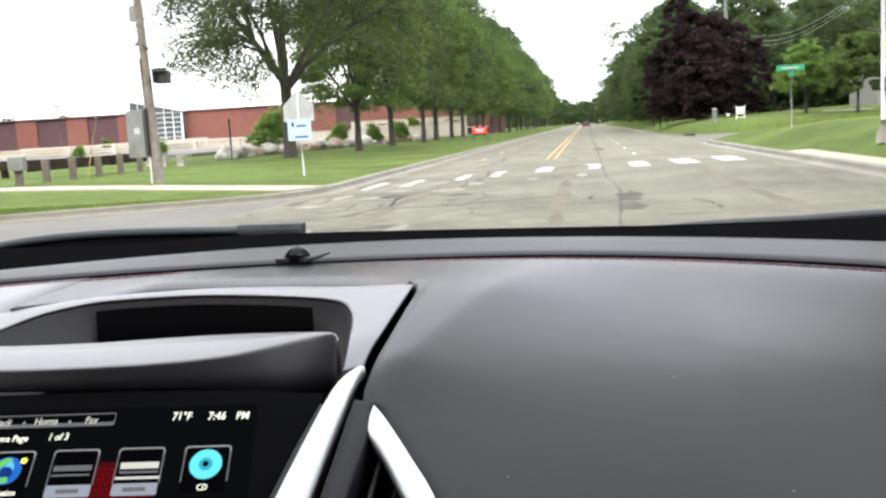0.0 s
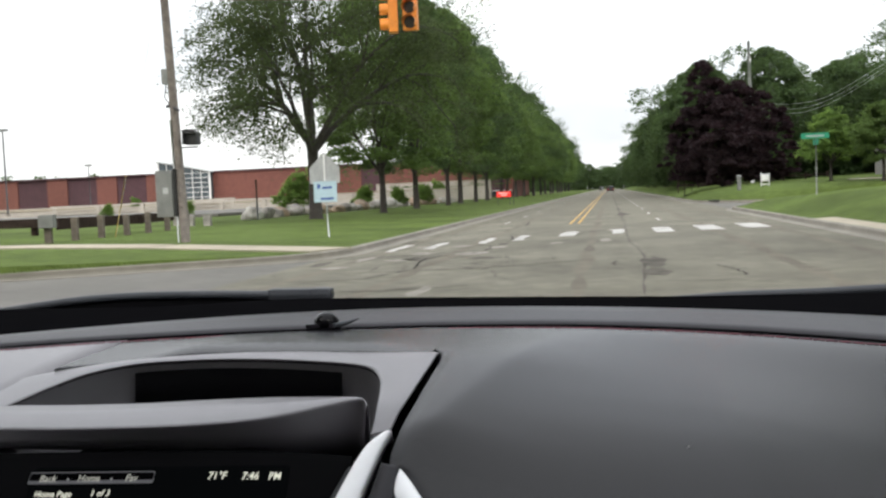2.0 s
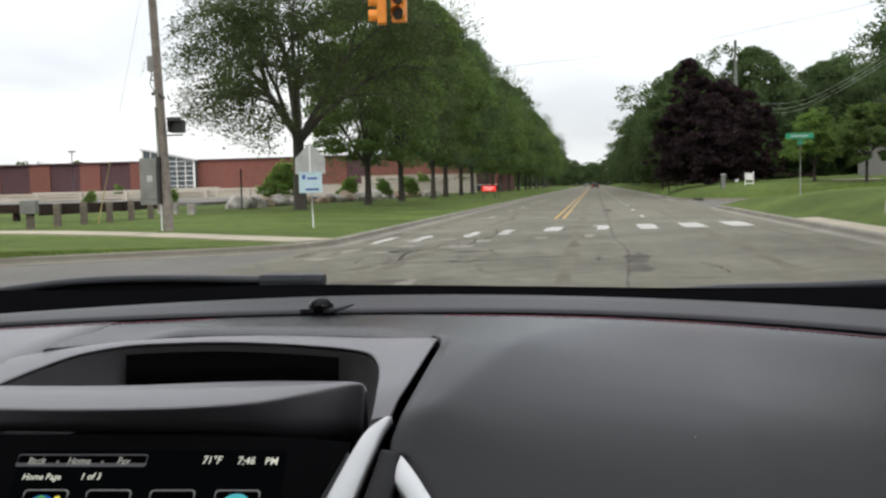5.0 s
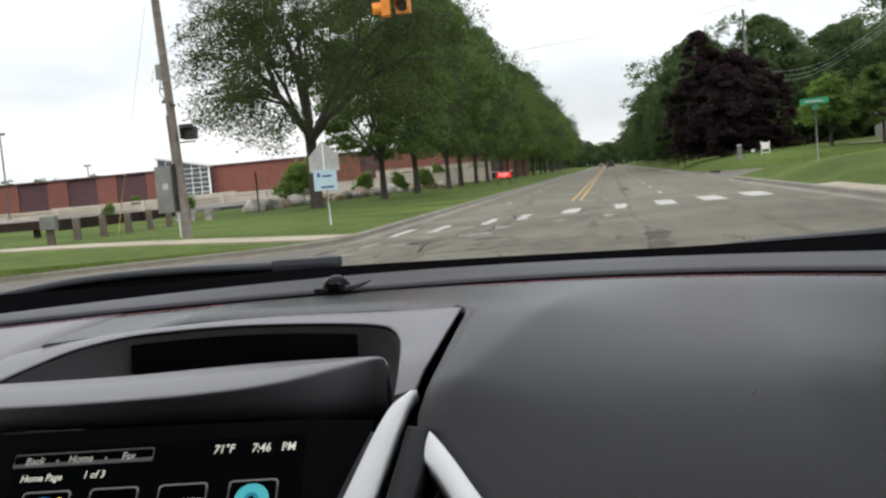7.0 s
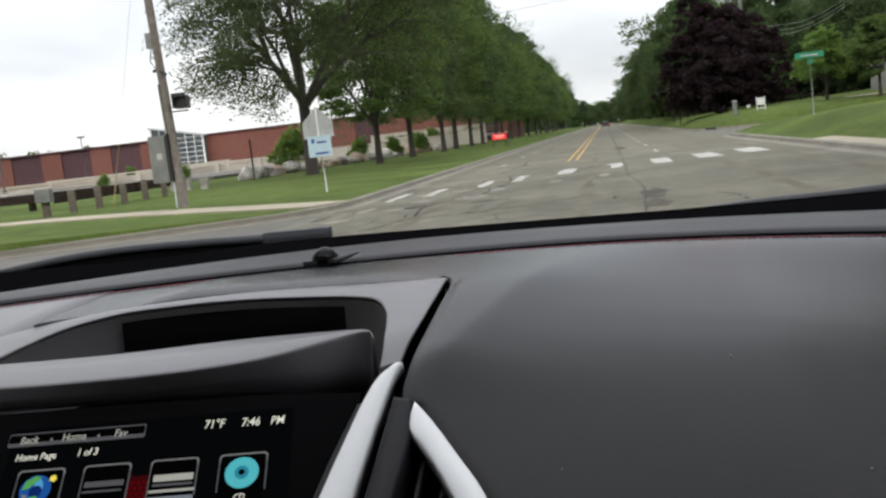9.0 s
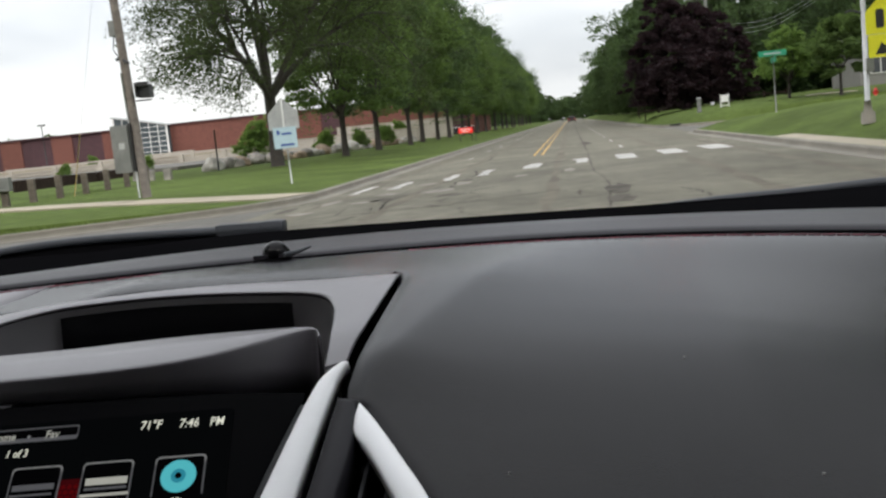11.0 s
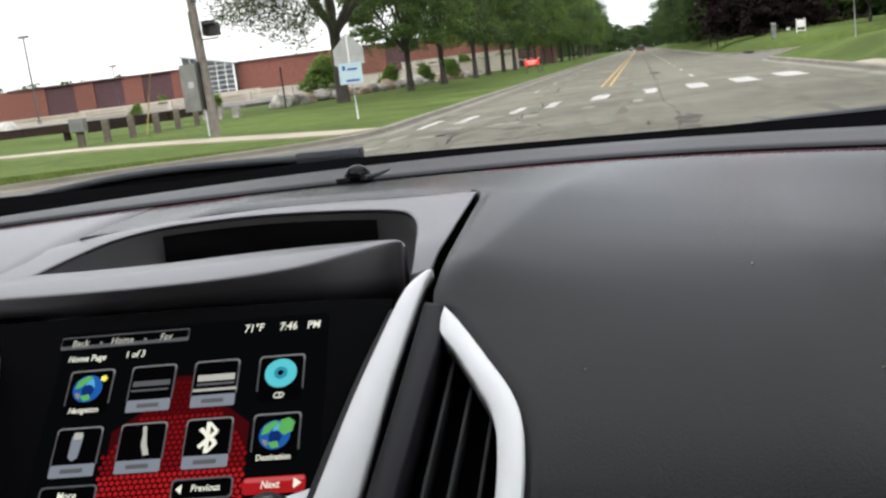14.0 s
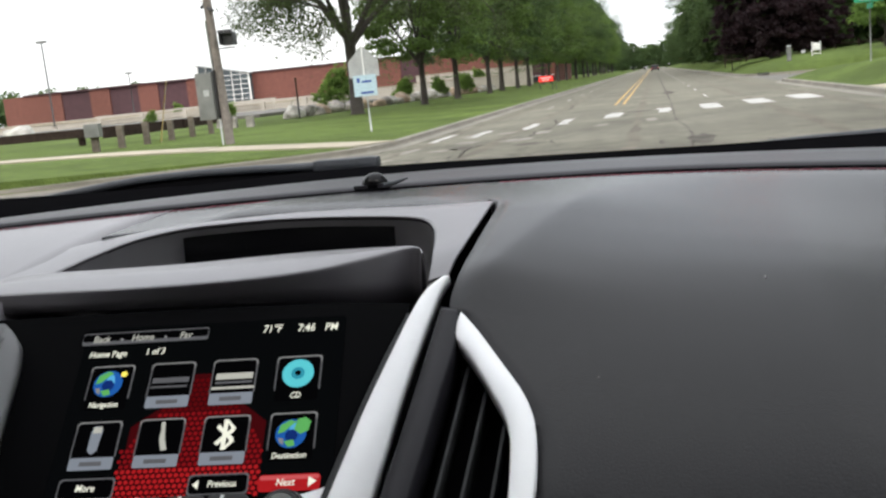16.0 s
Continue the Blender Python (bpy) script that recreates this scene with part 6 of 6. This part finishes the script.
for dx, dz in ((-0.25, 0.0), (0.0, 0.35), (0.25, 0.75)):
    w = thing("power_line", (0, 0, 0), "thin grey power line beside the road", "cable", "power lines")
    run = [q.to_tuple() for q in spline([(15.7 + dx, 46, 8.3 + dz), (15.2 + dx, 57, 6.9 + dz), (14.9 + dx, 76, 6.3 + dz), (13.5 + dx, 95, 7.8 + dz)], 6)]
    part("cable", tubem(run, [0.011] * len(run), 4), M_GALV, w)
    part("cable", tubem([(15.7 + dx, 46, 8.3 + dz), (15.0 + dx, 30, 7.8 + dz), (14.2 + dx * 0.3, 12.6, 8.6 + dz)], [0.012] * 3, 4), M_BLACK, w)


# ---- signs ----
PENTA = [(-0.457, 0.0), (0.457, 0.0), (0.457, 0.46), (0.0, 0.914), (-0.457, 0.46)]
UP = pose(0, 0, 0, 90, 0, 0)     # lays a drawing upright, facing the road


def upright(outline, x, y, z, t0, t1, s=1.0):
    """A plate that faces towards smaller y, drawn in x and z."""
    return plate([(a * s, b * s) for a, b in outline], pose(x, y, z) @ UP, t0, t1)


school_sign = thing("school_crossing_sign", (6.84, 22.0, 0.28), "fluorescent yellow school crossing sign with an arrow plate", "road sign")
part("post", tubem([(0, 0.04, -0.4), (0.0, 0.04, 3.0)], [0.035, 0.035], 6), M_GREYBOX, school_sign)
face = part("sign_plate", upright(PENTA, 0, 0, 2.12, 0.0, 0.004, 1.04), M_SIGNYEL, school_sign, "fluorescent yellow five-sided plate")
part("symbol_bar", upright(rect(-0.27, -0.10, 0.12, 0.52, 0.05), 0, -0.005, 2.12, 0.0, 0.003), M_BLACK, face)
part("symbol_bar", upright(rect(0.03, 0.22, 0.10, 0.62, 0.05), 0, -0.005, 2.12, 0.0, 0.003), M_BLACK, face)
arrow_plate = part("arrow_plate", upright(rect(-0.42, 0.42, 0.0, 0.46, 0.03), 0, 0, 1.63, 0.0, 0.004, 1.04), M_SIGNYEL, school_sign, "yellow plate with a black arrow")
part("arrow", upright([(0.27, 0.42), (0.33, 0.36), (-0.08, 0.15), (0.00, 0.06), (-0.30, 0.06), (-0.16, 0.32), (-0.11, 0.24)], 0, -0.005, 1.63, 0.0, 0.003), M_BLACK, arrow_plate)

back_sign = thing("school_crossing_sign", (-8.2, 27.5, 0.18), "bare metal back of a school crossing sign on a pale post", "road sign")
part("post", tubem([(0.03, 0, -0.3), (-0.02, 0, 1.64)], [0.026, 0.024], 6), M_GALV, back_sign)
part("sign_plate", upright(PENTA, -0.03, 0.035, 1.60, 0.0, 0.004), M_GALV, back_sign, "grey metal back of a five-sided sign")
part("stiffener", boxm(-0.05, -0.01, -0.01, 0.032, 1.62, 2.45), M_WHITE, back_sign)
board = thing("notice_board", (-8.2, 27.5, 0.18), "small white and blue notice board fixed to the sign post", "notice")
bp = part("board", boxm(-0.36, 0.34, -0.055, -0.035, 1.05, 1.66, 0.004), M_NOTICE, board)
part("emblem", upright(rect(-0.25, -0.16, 1.45, 1.58), 0, -0.056, 0, 0.0, 0.003), M_BLUE, bp)
part("word_bar", upright(rect(-0.10, 0.20, 1.44, 1.50), 0, -0.056, 0, 0.0, 0.003), M_BLUE, bp)
part("word_bar", upright(rect(-0.16, 0.24, 1.12, 1.18), 0, -0.056, 0, 0.0, 0.003), M_BLUE, bp)

name_sign = thing("street_name_sign", (8.07, 40.0, 0.80), "green street name sign on a thin post", "road sign")
part("post", tubem([(0, 0, -0.3), (0, 0, 2.2)], [0.026, 0.026], 6), M_GREYBOX, name_sign)
gp = part("name_plate", boxm(-0.55, 0.50, -0.015, 0.015, 2.08, 2.30, 0.003), M_SIGNGREEN, name_sign, "green name plate")
part("word_bar", boxm(-0.36, 0.30, -0.021, -0.016, 2.155, 2.215), M_GALV, gp)
part("name_plate", boxm(-0.015, 0.015, -0.45, 0.45, 1.84, 2.04, 0.003), M_SIGNGREEN, name_sign)

sig_pole = thing("signal_pole", (7.2, 25.0, 0.62), "pale grey metal pole with a flared foot and a small box", "pole")
part("shaft", tubem([(0, 0, 0.3), (-0.02, 0, 6.4)], [0.062, 0.05], 10), M_GALV, sig_pole)
part("foot", tubem([(0, 0, -0.2), (0, 0, 0.08), (0, 0, 0.12), (0, 0, 0.36)], [0.17, 0.16, 0.10, 0.075], 10), M_CONCRETE, sig_pole)
part("push_button_box", boxm(-0.02, 0.16, -0.14, 0.02, 1.05, 1.38, 0.02), M_GREYBOX, sig_pole)
part("mast_arm", tubem([(0, 0, 2.45), (-0.3, 0, 2.55), (-0.42, 0, 2.52)], [0.03, 0.03, 0.03], 6), M_BLACK, sig_pole)

red_sign = thing("red_sign", (-8.6, 80.0, 0.15), "red board with a pale line of writing on two legs", "sign")
rp = part("board", boxm(-0.58, 0.58, -0.04, 0.04, 0.72, 1.16, 0.01), M_SIGNRED_G, red_sign, "bright red board")
part("word_bar", boxm(-0.42, 0.42, -0.048, -0.041, 0.98, 1.06), M_WHITE, rp)
part("word_bar", boxm(-0.30, 0.30, -0.048, -0.041, 0.82, 0.88), M_WHITE, rp)
for x in (-0.5, 0.5):
    part("leg", boxm(x - 0.03, x + 0.03, 0.04, 0.09, -0.2, 1.1), M_BLACK, red_sign)
lawn_post = thing("marker_post", (-18.9, 50.2, 0.32), "tall thin black marker post on the lawn", "post")
part("post", tubem([(0, 0, -0.2), (0, 0, 2.2)], [0.05, 0.045], 6), M_BLACK, lawn_post)
for x, y in ((-18.7, 41.2), (-17.5, 40.3), (-20.2, 43.0)):
    b = thing("bollard", (x, y, 0.33), "squat pale concrete bollard beside the path", "bollard", "concrete bollards")
    part("shaft", boxm(-0.16, 0.16, -0.12, 0.12, -0.2, 0.50, 0.03), M_STONE, b)
stake = thing("marker_post", (-7.6, 78.0, 0.15), "thin dark marker post on the verge", "post")
part("post", tubem([(0, 0, -0.2), (0, 0, 1.9)], [0.035, 0.03], 6), M_BLACK, stake)
turn_sign = thing("parking_sign", (6.9, -22.5, 0.42), "white sign with a red ring on a rusty post", "road sign")
part("post", tubem([(0, 0.03, -0.3), (-0.02, 0.03, 2.75)], [0.035, 0.035], 6), M_RAIL, turn_sign)
tp = part("sign_plate", boxm(-0.23, 0.20, -0.005, 0.005, 2.15, 2.70, 0.002), M_WHITE, turn_sign)
part("ring", upright(disc(0.16, 20, -0.015, 2.47), 0, -0.006, 0, 0, 0.002), M_RED_SIGN, tp)
part("ring_centre", upright(disc(0.115, 20, -0.015, 2.47), 0, -0.009, 0, 0, 0.002), M_WHITE, tp)
side_sign = thing("road_sign", (-19.0, 13.6, 0.42), "dark back of a road sign on a thin post", "road sign")
part("post", tubem([(0, 0.03, -0.3), (0, 0.03, 2.7)], [0.03, 0.03], 6), M_GREYBOX, side_sign)
part("sign_plate", boxm(-0.35, 0.35, -0.004, 0.004, 1.75, 2.35), M_BLACK, side_sign)
part("sign_plate", boxm(-0.30, 0.30, -0.004, 0.004, 2.40, 2.65), M_BLACK, side_sign)
road_post = thing("road_sign", (6.3, 84.0, 0.4), "small white sign on a dark post beside the road", "road sign")
part("post", tubem([(0, 0, -0.3), (0, 0, 2.35)], [0.05, 0.05], 6), M_RAIL, road_post)
part("sign_plate", boxm(-0.28, 0.28, -0.06, -0.05, 1.95, 2.45), M_WHITE, road_post)
work_sign = thing("road_works_sign", (6.4, 225.0, 0.4), "orange diamond road works sign beside the road", "road sign")
part("sign_plate", upright([(0, -0.45), (0.45, 0), (0, 0.45), (-0.45, 0)], 0, 0, 1.8, 0, 0.01), M_ORANGE, work_sign)
part("post", tubem([(0, 0.05, -0.3), (0, 0.05, 1.8)], [0.05, 0.05], 6), M_BLACK, work_sign)

# ---- small things on the right lawn ----
cab2 = thing("utility_pedestal", (8.45, 66.0, 0.86), "pale grey utility pedestal on the lawn", "utility box")
part("body", boxm(-0.13, 0.13, -0.13, 0.13, -0.1, 0.80, 0.03), M_GREYBOX, cab2)
part("cap", boxm(-0.15, 0.15, -0.15, 0.15, 0.80, 0.88, 0.02), M_GALV, cab2)
yard = thing("yard_sign", (10.1, 66.0, 0.94), "white yard sign on a frame in the lawn", "sign")
part("board", boxm(-0.28, 0.28, -0.02, 0.02, 0.34, 0.80, 0.01), M_WHITE, yard)
for x in (-0.26, 0.26):
    part("leg", boxm(x - 0.03, x + 0.03, -0.02, 0.02, -0.2, 0.88), M_WHITE, yard)
part("board_leg", boxm(-0.28, 0.28, -0.02, 0.02, 0.10, 0.16), M_WHITE, yard)
hyd = thing("fire_hydrant", (13.6, 46.0, 0.80), "small red fire hydrant on the lawn", "hydrant")
part("barrel", tubem([(0, 0, -0.1), (0, 0, 0.08), (0, 0, 0.10), (0, 0, 0.52)], [0.16, 0.16, 0.12, 0.12], 12), M_RED_SIGN, hyd)
part("bonnet", tubem([(0, 0, 0.52), (0, 0, 0.56), (0, 0, 0.66), (0, 0, 0.72)], [0.15, 0.15, 0.10, 0.03], 12), M_RED_SIGN, hyd)
for sgn in (-1, 1):
    part("nozzle", tubem([(0, 0, 0.40), (sgn * 0.20, 0, 0.40)], [0.06, 0.06], 8), M_RED_SIGN, hyd)
hyd.scale = (0.62, 0.62, 0.62)
fence = thing("rail_fence", (0, 0, 0), "low dark rail fence before the trees", "fence")
for k in range(8):
    x, y = 6.6 + 1.9 * k, 96 - 0.3 * k
    part("post", boxm(x - 0.06, x + 0.06, y - 0.06, y + 0.06, 0.3, 1.95), M_RAIL, fence)
    if k:
        for z in (1.15, 1.65):
            part("rail", tubem([(x - 1.9, y + 0.3, z), (x, y, z)], [0.05, 0.05], 5), M_RAIL, fence)
storm = thing("drain_grate", (7.0, 65.2, 0.13), "dark iron drain inlet in the kerb", "drain")
part("inlet", boxm(-0.6, 0.6, -0.15, 0.2, -0.05, 0.06, 0.02), M_BLACK, storm)


def house(x, y, z, w, d, h, wall, label, rz=0):
    t = thing("house", (x, y, z), label, "house", "houses behind the lawn", rz=rz)
    part("wall", boxm(-w / 2, w / 2, -d / 2, d / 2, -0.6, h), wall, t)
    r = 2.0
    rails = [[Vector((-w / 2 - 0.4, -d / 2 - 0.5, h - 0.1)), Vector((w / 2 + 0.4, -d / 2 - 0.5, h - 0.1))], [Vector((-w / 2 - 0.4, 0, h + r)), Vector((w / 2 + 0.4, 0, h + r))], [Vector((-w / 2 - 0.4, d / 2 + 0.5, h - 0.1)), Vector((w / 2 + 0.4, d / 2 + 0.5, h - 0.1))]]
    part("roof", loft(rails, closed=True, smooth_on=False), M_ROOF, t)
    for k in range(4):
        xx = -w / 2 + w * (k + 0.5) / 4
        if k == 2:
            part("door", boxm(xx - 0.5, xx + 0.5, -d / 2 - 0.05, -d / 2 + 0.05, 0.0, 2.05), M_WHITE, t)
            continue
        f = part("window", boxm(xx - 0.75, xx + 0.75, -d / 2 - 0.06, -d / 2 + 0.05, 0.85, 2.15), M_WHITE, t)
        for s in (-0.36, 0.36):
            part("pane", boxm(xx + s - 0.31, xx + s + 0.31, -d / 2 - 0.08, -d / 2 - 0.03, 0.95, 2.05), M_WINDOW, f)
    part("chimney", boxm(w * 0.2, w * 0.2 + 0.7, 0.2, 0.9, h + 0.8, h + r + 0.7), M_BRICK, t)


house(28.0, 82, 1.4, 12, 8, 2.7, M_SIDING, "grey single-storey house with white windows behind the lawn")
house(44, 34, 1.5, 12, 9, 3.0, M_SIDING_W, "white single-storey house behind the trees", -70)
house(40, -10, 1.5, 13, 9, 3.0, M_BRICK, "red brick house behind the trees", -80)


# ---- car far ahead ----
ahead = thing("car", (0.35, 235.0, 0.0), "dark red car driving far ahead on the road", "car")
part("body", boxm(-0.9, 0.9, -2.2, 2.2, 0.35, 0.95, 0.12), M_CARPAINT_R, ahead)
part("cabin", boxm(-0.78, 0.78, -1.9, 0.8, 0.90, 1.50, 0.16), M_CARPAINT_R, ahead)
part("rear_window", boxm(-0.62, 0.62, -1.93, -1.86, 1.02, 1.38, 0.02), M_WINDOW, ahead)
for sgn in (-1, 1):
    part("tail_lamp", boxm(sgn * 0.70 - 0.12, sgn * 0.70 + 0.12, -2.23, -2.15, 0.70, 0.88, 0.01), M_RED_SIGN, ahead)
    for y in (-1.4, 1.4):
        wh = part("wheel", tubem([(sgn * 0.72, y, 0.33), (sgn * 0.92, y, 0.33)], [0.33, 0.33], 16), M_RUBBER, ahead)
        part("rim", tubem([(sgn * 0.90, y, 0.33), (sgn * 0.93, y, 0.33)], [0.2, 0.2], 12), M_SILVER, wh)
